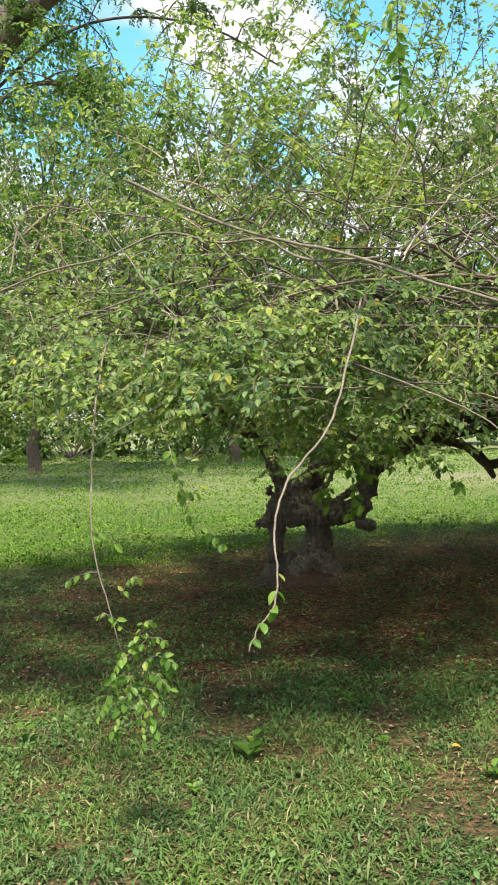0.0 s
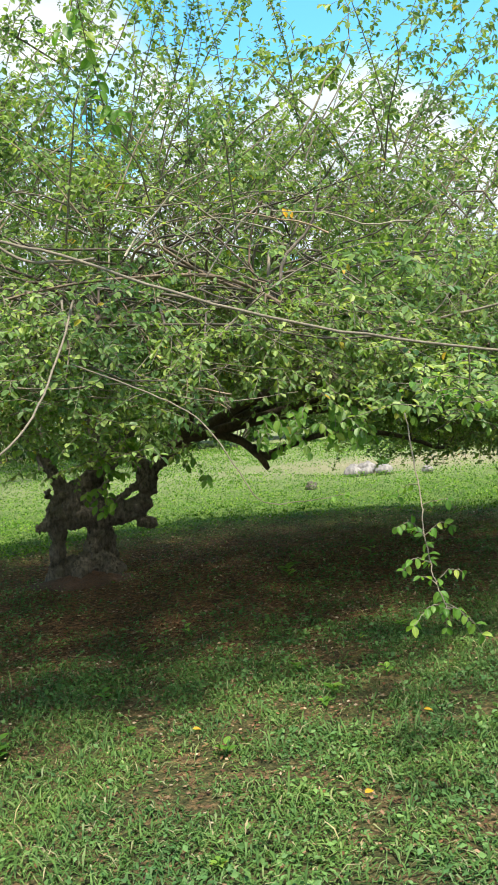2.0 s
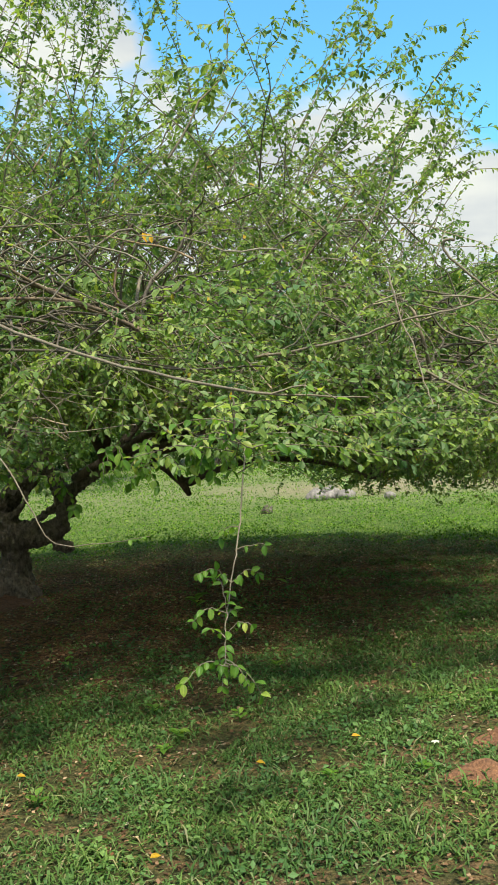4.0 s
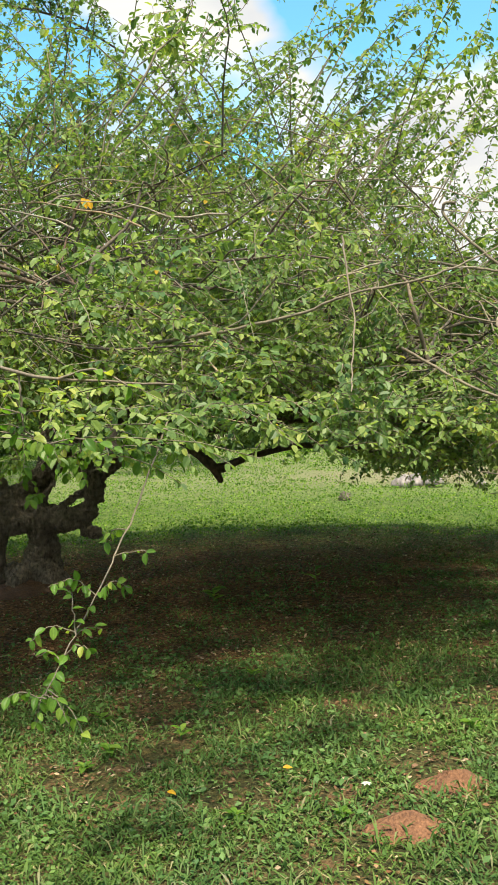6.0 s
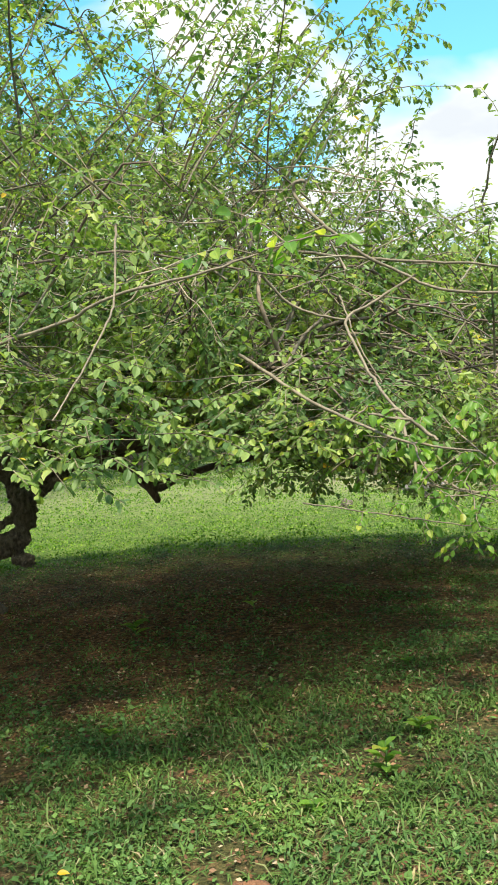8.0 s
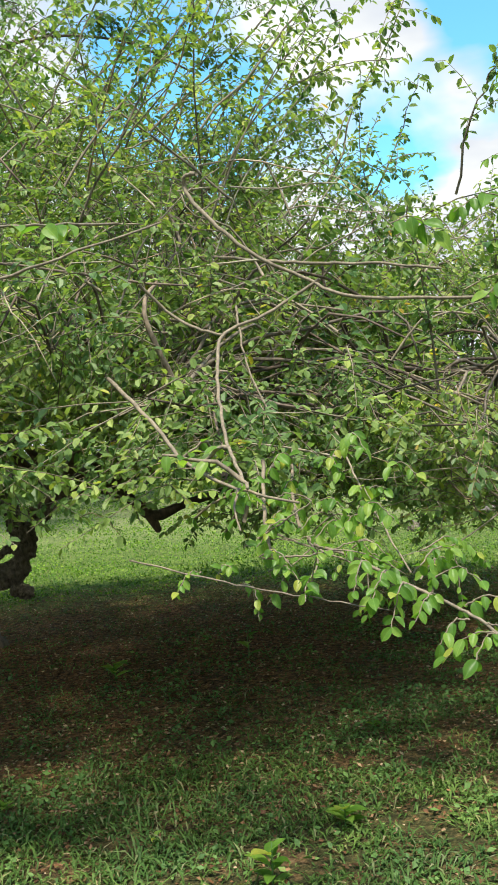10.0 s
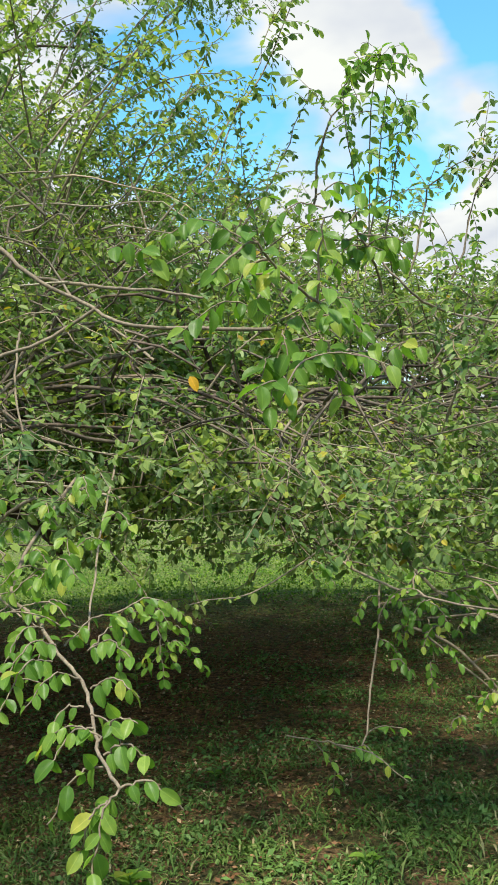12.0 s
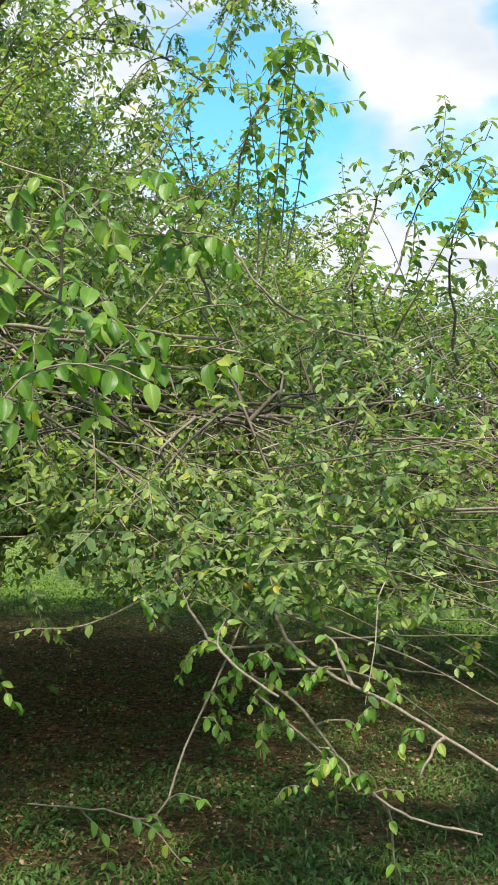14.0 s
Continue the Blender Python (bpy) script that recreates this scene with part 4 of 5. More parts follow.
shoot([(4.71, 5.5, 1.16), (4.8, 5.2, 1.07), (4.92, 5.0, 1.02), (5.15, 4.8, 0.97), (5.39, 4.6, 0.89)], 0.008, 0.005, [], 0.036, 0.06, 23, 2)
shoot([(4.7, 5.2, 0.94), (4.85, 5.1, 0.89), (5.05, 5.0, 0.71), (5.19, 4.9, 0.66), (5.37, 4.85, 0.65)], 0.007, 0.004, [(0.1, 0.3)], 0.038, 0.06, 24, 3)
shoot([(4.72, 4.6, 1.88), (4.62, 4.3, 1.86), (4.54, 4.0, 1.87), (4.46, 3.9, 1.94), (4.42, 3.85, 2.0)], 0.006, 0.003, [(0.25, 1.0)], 0.05, 0.05, 25, 4, "shoot with a thick cluster of larger fresh leaves", hang=0.3)
shoot([(4.66, 4.5, 1.80), (4.58, 4.2, 1.78), (4.50, 3.98, 1.74), (4.46, 3.9, 1.66)], 0.005, 0.002, [(0.2, 1.0)], 0.05, 0.05, 31, 3, hang=0.4)
shoot([(4.69, 4.6, 1.97), (4.66, 4.5, 2.07), (4.59, 4.4, 2.17)], 0.005, 0.003, [(0.3, 1.0)], 0.046, 0.04, 26, 6, hang=0.3)
shoot([(5.11, 5.6, 1.99), (4.88, 5.2, 2.0), (4.77, 5.0, 2.05), (4.64, 5.0, 2.21)], 0.007, 0.004, [], seed=27)
shoot([(3.42, 3.6, 2.0), (3.33, 3.3, 1.94), (3.22, 3.15, 1.91), (3.10, 3.08, 1.87)], 0.004, 0.002, [(0.3, 1.0)], 0.045, 0.04, 28, 3)
shoot([(0.90, 4.7, 2.50), (0.82, 4.4, 2.64), (0.69, 4.15, 2.71), (0.63, 3.8, 2.81), (0.56, 3.4, 2.92), (0.54, 3.2, 3.02)], 0.006, 0.002, [(0.5, 1.0)], 0.055, 0.055, 210, 6, hang=0.3)
# pale curved branches on the near face
for k, (line, r0, r1) in enumerate((
    (((0.58, 4.05, 2.13), (0.47, 4.2, 2.15), (0.27, 4.45, 2.2), (0.09, 4.55, 2.31), (-0.13, 4.6, 2.31), (-0.41, 4.7, 2.38), (-0.70, 4.75, 2.27), (-0.96, 4.8, 2.23), (-1.29, 4.8, 2.11)), 0.010, 0.007),
    (((-0.84, 4.9, 2.63), (-0.59, 4.6, 2.28), (-0.4, 4.4, 2.02), (-0.24, 4.3, 1.85), (-0.11, 4.25, 1.81), (0.0, 4.2, 1.76)), 0.0055, 0.004),
    (((-1.14, 4.6, 2.18), (-1.09, 4.8, 2.53), (-0.79, 4.9, 2.54), (-0.48, 5.0, 2.52)), 0.006, 0.004),
)):
    shoot(line, r0, r1, [], seed=220 + k)
# a broken reddish stub with forks, hanging into the gap
shoot([(3.61, 4.35, 1.45), (3.62, 4.2, 1.31), (3.64, 4.12, 1.20)], 0.008, 0.006, [], seed=230)
shoot([(3.635, 4.14, 1.22), (3.69, 4.08, 1.185)], 0.004, 0.002, [], seed=231)
shoot([(3.63, 4.16, 1.24), (3.70, 4.12, 1.24), (3.76, 4.1, 1.25)], 0.003, 0.0016, [], seed=232)
shoot([(3.63, 4.16, 1.235), (3.57, 4.1, 1.23)], 0.003, 0.0016, [], seed=233)
for k, (x, y, z) in enumerate(((3.78, 4.2, 1.40), (3.70, 4.2, 1.42), (3.85, 4.3, 1.46), (3.63, 4.1, 1.36), (3.86, 4.1, 1.32), (3.72, 4.25, 1.34), (3.55, 4.0, 1.36))):
    spray((x, y + 0.12, z + 0.03), (x + 0.06 * (-1) ** k, y, z), 0.042, 240 + k)
# leafy twigs at the hem beside the stub
for k, line in enumerate((
        ((3.61, 4.1, 1.25), (3.68, 4.1, 1.29), (3.76, 4.1, 1.34)),
        ((3.63, 4.0, 1.21), (3.72, 4.0, 1.21), (3.80, 4.0, 1.22), (3.88, 4.0, 1.24)),
        ((3.63, 4.3, 1.24), (3.77, 4.1, 1.21), (3.89, 4.0, 1.17)),
        ((3.52, 4.5, 1.26), (3.55, 4.5, 1.35), (3.60, 4.5, 1.41), (3.69, 4.5, 1.46)),
        ((3.75, 4.0, 1.25), (3.77, 4.0, 1.20), (3.76, 3.95, 1.16), (3.75, 3.9, 1.12)))):
    shoot(line, 0.0042 if k != 3 else 0.009, 0.002 if k != 3 else 0.006, [(0.5, 1.0)] if k in (1, 4) else [], 0.036, 0.04, 260 + k, 2)
for k, (x, y, z) in enumerate(((3.68, 4.2, 1.31), (3.76, 4.15, 1.26), (3.81, 4.15, 1.30), (3.87, 4.05, 1.26), (3.93, 4.0, 1.29), (3.80, 4.1, 1.24), (3.67, 3.95, 1.19), (3.65, 4.15, 1.25), (3.53, 4.4, 1.34), (3.46, 4.5, 1.40), (3.69, 3.95, 1.15), (3.84, 4.4, 1.44), (4.01, 4.2, 1.38), (3.92, 4.2, 1.32))):
    spray((x - 0.05 * (-1) ** k, y + 0.08, z + 0.02), (x + 0.04 * (-1) ** k, y, z), 0.038, 270 + k)
# pale bare branches before the trunk's fork
for k, line in enumerate((
        ((0.14, 4.2, 1.60), (0.41, 4.15, 1.58), (0.69, 4.1, 1.58), (1.04, 4.0, 1.48), (1.46, 4.1, 1.50)),
        ((0.16, 4.3, 1.48), (0.52, 4.3, 1.54), (0.96, 4.3, 1.44)))):
    shoot(line, 0.006, 0.0025, [], 0.036, 0.05, 290 + k, 2)
spray((0.60, 7.1, 0.92), (0.58, 6.98, 0.78), 0.075, 294)
spray((0.52, 7.1, 0.90), (0.50, 6.98, 0.80), 0.075, 295)
# larger-leaved sprays at the hem before the trunk
rng_h = np.random.default_rng(77)
for k in range(26):
    x, y = rng_h.uniform(1.3, 1.98), rng_h.uniform(4.2, 4.75)
    z = rng_h.uniform(1.24, 1.40)
    spray((x, y + 0.1, z + 0.04), (x + rng_h.normal(0, 0.06), y, z - rng_h.uniform(0, 0.07)), 0.052, 300 + k)
# reddish twigs at the crown's low end
for k in range(30):
    rng_t = np.random.default_rng(600 + k)
    a = np.array([rng_t.uniform(4.6, 5.4), rng_t.uniform(5.2, 6.2), rng_t.uniform(0.95, 1.7)])
    b = a + np.array([rng_t.uniform(0.4, 0.9), rng_t.uniform(-0.5, 0.1), rng_t.uniform(-0.3, 0.15)])
    shoot([a, (a + b) / 2 + np.array([0, 0, rng_t.uniform(-0.03, 0.08)]), b], rng_t.uniform(0.004, 0.007), 0.002, [], 0.036, 0.05, 600 + k, int(rng_t.integers(0, 3)))
# upright leafy shoots standing out of the crown's far end
shoot([(4.66, 5.9, 2.40), (4.69, 5.85, 2.84), (4.72, 5.8, 3.05), (4.76, 5.8, 3.16)], 0.0045, 0.0014, [(0.3, 1.0)], 0.052, 0.045, 211, 10, hang=0.25)
shoot([(4.64, 5.60, 2.23), (4.70, 5.50, 2.50), (4.73, 5.40, 2.72), (4.78, 5.30, 2.92)], 0.0045, 0.0014, [(0.3, 1.0)], 0.042, 0.036, 200, 6, hang=0.25)
shoot([(4.61, 5.70, 2.21), (4.62, 5.63, 2.53), (4.60, 5.57, 2.75), (4.59, 5.50, 2.91)], 0.0045, 0.0014, [(0.3, 1.0)], 0.042, 0.036, 201, 5, hang=0.25)
shoot([(4.71, 5.70, 2.29), (4.76, 5.63, 2.54), (4.80, 5.57, 2.72), (4.83, 5.50, 2.85)], 0.0045, 0.0014, [(0.3, 1.0)], 0.042, 0.036, 202, 5, hang=0.25)
shoot([(4.94, 6.30, 2.10), (4.96, 6.30, 2.34), (4.94, 6.30, 2.50), (4.95, 6.30, 2.62)], 0.0045, 0.0014, [(0.3, 1.0)], 0.042, 0.036, 203, 5, hang=0.25)
shoot([(5.07, 6.60, 2.09), (5.16, 6.60, 2.36), (5.18, 6.60, 2.52), (5.16, 6.60, 2.66)], 0.0045, 0.0014, [(0.3, 1.0)], 0.042, 0.036, 205, 5, hang=0.25)
# the cluster of larger leaves
spray((4.36, 4.15, 2.06), (4.18, 4.1, 2.06), 0.055, 50)
spray((4.34, 4.2, 2.08), (4.43, 4.15, 2.15), 0.055, 51)
spray((4.37, 4.1, 2.02), (4.41, 4.05, 1.87), 0.055, 52)
spray((4.43, 4.1, 1.86), (4.23, 4.0, 1.82), 0.055, 53)
spray((4.45, 4.1, 1.83), (4.47, 4.05, 1.63), 0.055, 54)
spray((4.49, 4.2, 1.88), (4.41, 4.1, 1.65), 0.055, 55)
spray((4.46, 4.15, 1.92), (4.62, 4.1, 1.85), 0.055, 56)
spray((4.51, 4.2, 1.86), (4.66, 4.2, 1.79), 0.055, 57)
spray((4.53, 4.15, 1.82), (4.58, 4.1, 1.66), 0.055, 58)
spray((4.55, 4.3, 2.15), (4.42, 4.25, 2.1), 0.055, 59)
spray((4.53, 4.4, 2.21), (4.66, 4.35, 2.18), 0.055, 60)
spray((4.51, 4.3, 2.1), (4.57, 4.25, 1.99), 0.055, 61)
spray((4.37, 4.15, 2.0), (4.46, 4.1, 1.95), 0.055, 62)
spray((4.42, 4.1, 1.77), (4.4, 4.05, 1.7), 0.055, 63)
spray((4.48, 4.1, 1.77), (4.57, 4.05, 1.72), 0.055, 64)
spray((4.02, 4.2, 2.07), (4.14, 4.2, 2.03), 0.055, 65)
spray((4.59, 4.5, 2.04), (4.7, 4.45, 2.06), 0.055, 66)
spray((4.69, 4.5, 1.8), (4.8, 4.5, 1.79), 0.055, 67)
spray((4.25, 4.2, 1.99), (4.36, 4.15, 1.92), 0.055, 68)
# round the low bare shoots
spray((4.77, 4.95, 1.05), (4.86, 4.95, 1.06), 0.034, 69)
spray((4.63, 5.0, 1.07), (4.55, 4.95, 1.01), 0.034, 70)
spray((4.78, 5.0, 0.99), (4.79, 4.95, 0.87), 0.034, 71)
spray((4.73, 4.95, 1.01), (4.68, 4.9, 0.96), 0.034, 72)
spray((4.65, 4.8, 0.91), (4.72, 4.75, 0.87), 0.034, 73)
spray((4.78, 5.0, 0.86), (4.78, 4.95, 0.77), 0.034, 74)
spray((4.88, 5.0, 0.68), (4.82, 4.95, 0.65), 0.034, 75)
spray((5.03, 5.0, 0.72), (5.08, 4.95, 0.71), 0.034, 76)
spray((4.55, 4.65, 0.7), (4.6, 4.6, 0.68), 0.034, 77)
spray((4.84, 5.2, 1.35), (4.7, 5.1, 1.31), 0.034, 78)
spray((4.87, 5.2, 1.35), (4.97, 5.1, 1.44), 0.034, 79)
spray((4.93, 5.2, 1.09), (4.87, 5.2, 1.19), 0.034, 80)
spray((5.15, 5.0, 0.96), (5.11, 5.0, 0.93), 0.034, 81)
spray((4.86, 5.0, 0.94), (4.93, 5.0, 1.0), 0.034, 82)
spray((5.08, 5.3, 1.07), (5.17, 5.2, 1.02), 0.034, 83)
spray((4.42, 4.9, 1.2), (4.5, 4.85, 1.13), 0.034, 84)
for k, (x, y, z) in enumerate(((4.69, 4.9, 1.03), (4.75, 4.9, 1.01), (4.81, 4.9, 1), (4.72, 4.9, 0.95), (4.66, 4.9, 0.89), (4.78, 4.9, 0.93), (4.87, 4.9, 1.04), (4.93, 4.9, 0.98), (4.84, 4.9, 0.87), (4.94, 4.9, 0.72), (4.98, 4.9, 0.76), (5.06, 4.9, 0.88), (5.13, 4.9, 0.98), (5.18, 4.9, 0.83))):
    spray((x - 0.04 * (-1) ** k, y + 0.05, z + 0.05), (x + 0.03 * (-1) ** k, y, z - 0.01), 0.032, 340 + k)
# on the long hanging shoot
spray((-0.44, 3.5, 0.51), (-0.58, 3.44, 0.36), 0.036, 100)
spray((-0.46, 3.5, 0.57), (-0.31, 3.44, 0.65), 0.036, 101)
spray((-0.44, 3.5, 0.53), (-0.28, 3.44, 0.56), 0.036, 102)
spray((-0.43, 3.5, 0.46), (-0.33, 3.44, 0.39), 0.036, 103)
spray((-0.44, 3.5, 0.46), (-0.52, 3.44, 0.3), 0.036, 104)
spray((-0.43, 3.5, 0.44), (-0.41, 3.44, 0.27), 0.036, 105)
spray((-0.45, 3.5, 0.59), (-0.36, 3.44, 0.73), 0.036, 106)
spray((-0.48, 3.5, 0.68), (-0.58, 3.44, 0.74), 0.036, 107)
spray((-0.49, 3.5, 0.81), (-0.4, 3.44, 0.88), 0.036, 108)
spray((-0.42, 3.5, 0.51), (-0.3, 3.44, 0.46), 0.036, 109)
spray((-0.44, 3.5, 0.42), (-0.36, 3.44, 0.31), 0.036, 110)
spray((-0.46, 3.5, 0.59), (-0.53, 3.44, 0.49), 0.036, 111)
# on the second hanging shoot
spray((1.721, 3.29, 0.91), (1.581, 3.24, 0.95), 0.036, 112)
spray((1.721, 3.29, 0.91), (1.831, 3.24, 0.94), 0.036, 113)
spray((1.650, 3.02, 0.78), (1.730, 2.97, 0.82), 0.036, 114)
spray((1.628, 2.85, 0.72), (1.478, 2.80, 0.69), 0.036, 115)
spray((1.625, 2.86, 0.725), (1.69, 2.82, 0.66), 0.036, 116)
spray((1.625, 2.87, 0.73), (1.60, 2.83, 0.65), 0.036, 117)
spray((1.677, 3.13, 0.83), (1.547, 3.08, 0.82), 0.036, 118)
# on the shoot that reaches out of the crown
spray((4.25, 3.3, 1.07), (4.22, 3.22, 0.94), 0.038, 130)
spray((4.24, 3.28, 1.06), (4.2, 3.24, 0.99), 0.038, 131)
spray((4.2, 3.4, 1.07), (4.12, 3.34, 1.0), 0.038, 132)
spray((4.25, 3.3, 1.07), (4.34, 3.32, 1.03), 0.038, 133)
spray((4.17, 3.48, 1.09), (4.04, 3.52, 1.05), 0.038, 134)
spray((4.17, 3.46, 1.09), (4.25, 3.42, 1.13), 0.038, 135)
spray((4.19, 3.42, 1.08), (4.27, 3.4, 1.08), 0.038, 136)
spray((4.1, 3.65, 1.13), (4.2, 3.62, 1.12), 0.038, 137)
spray((4.06, 3.72, 1.13), (3.99, 3.6, 1.11), 0.038, 138)
spray((4.1, 3.6, 1.11), (4.03, 3.58, 1.06), 0.038, 139)
spray((3.99, 3.75, 1.16), (3.94, 3.6, 1.1), 0.038, 140)
spray((4.0, 3.8, 1.18), (4.12, 3.88, 1.21), 0.038, 141)
spray((4.05, 3.8, 1.17), (4.15, 3.76, 1.16), 0.038, 142)
spray((3.9, 3.95, 1.19), (3.86, 3.82, 1.14), 0.038, 143)
spray((3.84, 4.06, 1.2), (3.94, 4.03, 1.22), 0.038, 144)
spray((4.02, 3.9, 1.15), (4.11, 4.0, 1.17), 0.038, 145)
spray((4.03, 4.05, 1.2), (4.21, 4.16, 1.14), 0.028, 146)
spray((4.12, 4.1, 1.17), (4.13, 4.1, 1.03), 0.028, 147)
spray((4.07, 4.08, 1.18), (4.05, 4.0, 1.07), 0.028, 148)
spray((3.75, 4.2, 1.25), (3.9, 4.15, 1.26), 0.038, 149)
spray((3.7, 4.3, 1.28), (3.62, 4.12, 1.24), 0.038, 150)
spray((4.13, 3.55, 1.11), (4.19, 3.53, 1.05), 0.038, 151)
spray((4.15, 3.5, 1.1), (4.09, 3.45, 1.06), 0.038, 152)
spray((3.96, 3.86, 1.17), (3.9, 3.72, 1.13), 0.038, 153)
spray((3.45, 4.1, 1.17), (3.4, 4.02, 1.13), 0.028, 154)
spray((3.6, 4.0, 1.14), (3.62, 3.95, 1.06), 0.028, 155)
spray((3.5, 4.05, 1.16), (3.55, 4.0, 1.19), 0.028, 156)
spray((3.75, 3.92, 1.12), (3.76, 3.9, 1.16), 0.028, 157)
shoot([(-0.40, 4.3, 1.45), (-0.336, 4.1, 1.30), (-0.279, 4.0, 1.117), (-0.229, 4.0, 0.96)], 0.004, 0.0015, [(0.35, 1.0)], 0.044, 0.04, 33, 5, hang=0.4)
shoot([(0.50, 5.7, 1.50), (0.543, 5.5, 1.292), (0.612, 5.5, 1.021), (0.568, 5.5, 0.86)], 0.004, 0.0015, [(0.3, 1.0)], 0.056, 0.045, 34, 6, hang=0.4)
shoot([(1.0, 5.7, 1.45), (1.078, 5.5, 1.262), (1.201, 5.5, 1.04)], 0.004, 0.0015, [(0.3, 1.0)], 0.050, 0.04, 35, 5, hang=0.4)
shoot([(0.30, 5.7, 1.52), (0.216, 5.5, 1.376), (0.172, 5.5, 1.20)], 0.004, 0.0015, [(0.2, 1.0)], 0.052, 0.04, 36, 6, hang=0.4)
shoot([(0.62, 5.3, 1.48), (0.70, 5.15, 1.33), (0.78, 5.1, 1.16)], 0.004, 0.0015, [(0.2, 1.0)], 0.052, 0.04, 37, 6, hang=0.4)

for p, long in (((1.565, 4.62, 2.45), 0.052), ((1.59, 4.60, 2.44), 0.05), ((4.27, 3.9, 1.72), 0.036), ((3.43, 5.92, 1.24), 0.04)):
    place_leaf("yellow_leaf", YELLOW_MESH, yellow_mat, tree, p, (0.4, -0.2, -0.8), (0.3, -1, 0.4), long, "withered yellow leaf")

# ---- trees behind ----


def far_tree(name, x, y, height, spread, n_clump, per_clump, size, mat, label, seed, trunk_r=0.14, droop=0.2, bole=0.28, category="tree"):
    """A broad tree: trunk, limbs and a crown of many leaf clumps with gaps."""
    rng = np.random.default_rng(seed)
    base = np.array([x, y, -0.05])
    ob = tagged(new(name), label, category)
    wood, leaves = Tubes(), Leaves()
    fork = base + np.array([rng.normal(0, 0.2), rng.normal(0, 0.2), height * bole])
    wood.add(arc(rng, base, fork, 0, 0.1, 8), np.linspace(trunk_r * 1.35, trunk_r * 0.85, 8), 9)
    ends = []
    for i in range(9):
        ang = 2 * math.pi * (i + rng.uniform(-0.3, 0.3)) / 9
        e = base + np.array([math.cos(ang) * spread * rng.uniform(0.45, 0.8), math.sin(ang) * spread * rng.uniform(0.45, 0.8), height * rng.uniform(0.55, 0.92)])
        pts = arc(rng, fork, e, height * 0.06, 0.2, 10)
        wood.add(pts, np.linspace(trunk_r * 0.55, trunk_r * 0.12, 10), 6)
        ends.append(pts[4:])
    ends = np.concatenate(ends)
    for i in range(n_clump):
        ang, r, h = rng.uniform(0, 2 * math.pi), math.sqrt(rng.uniform(0.02, 1)), rng.uniform(0, 1)
        top = height * (bole * 0.9 + (1 - bole * 0.9) * math.sqrt(max(0.02, 1 - r ** 2.4)))
        c = base + np.array([math.cos(ang) * r * spread, math.sin(ang) * r * spread, height * bole * 0.8 + (top - height * bole * 0.8) * (1 - 0.75 * h ** 1.6)])
        near = ends[np.argmin(np.linalg.norm(ends - c, axis=1))]
        if i % 3 == 0:
            wood.add(arc(rng, near, c, 0.1, 0.05, 5), np.linspace(trunk_r * 0.1, 0.008, 5), 3, cap=False)
        n = int(per_clump * rng.uniform(0.6, 1.4))
        sc = spread * rng.uniform(0.06, 0.12)
        p = c + rng.normal(0, 1, (n, 3)) * np.array([sc, sc, sc * 0.6])
        d = unit(rng.normal(0, 1, (n, 3)) + np.array([0, 0, -droop * 3]))
        u = unit(rng.normal(0, 0.6, (n, 3)) + np.array([0, -0.2, 1]))
        leaves.add(p, d, u, size * rng.uniform(0.6, 1.3, n))
    part("trunk", wood.mesh("trunk"), limb_mat, ob)
    part("crown", leaves.mesh("crown", flat=True), mat, ob, smooth=False)["kind"] = "stuff"
    return ob


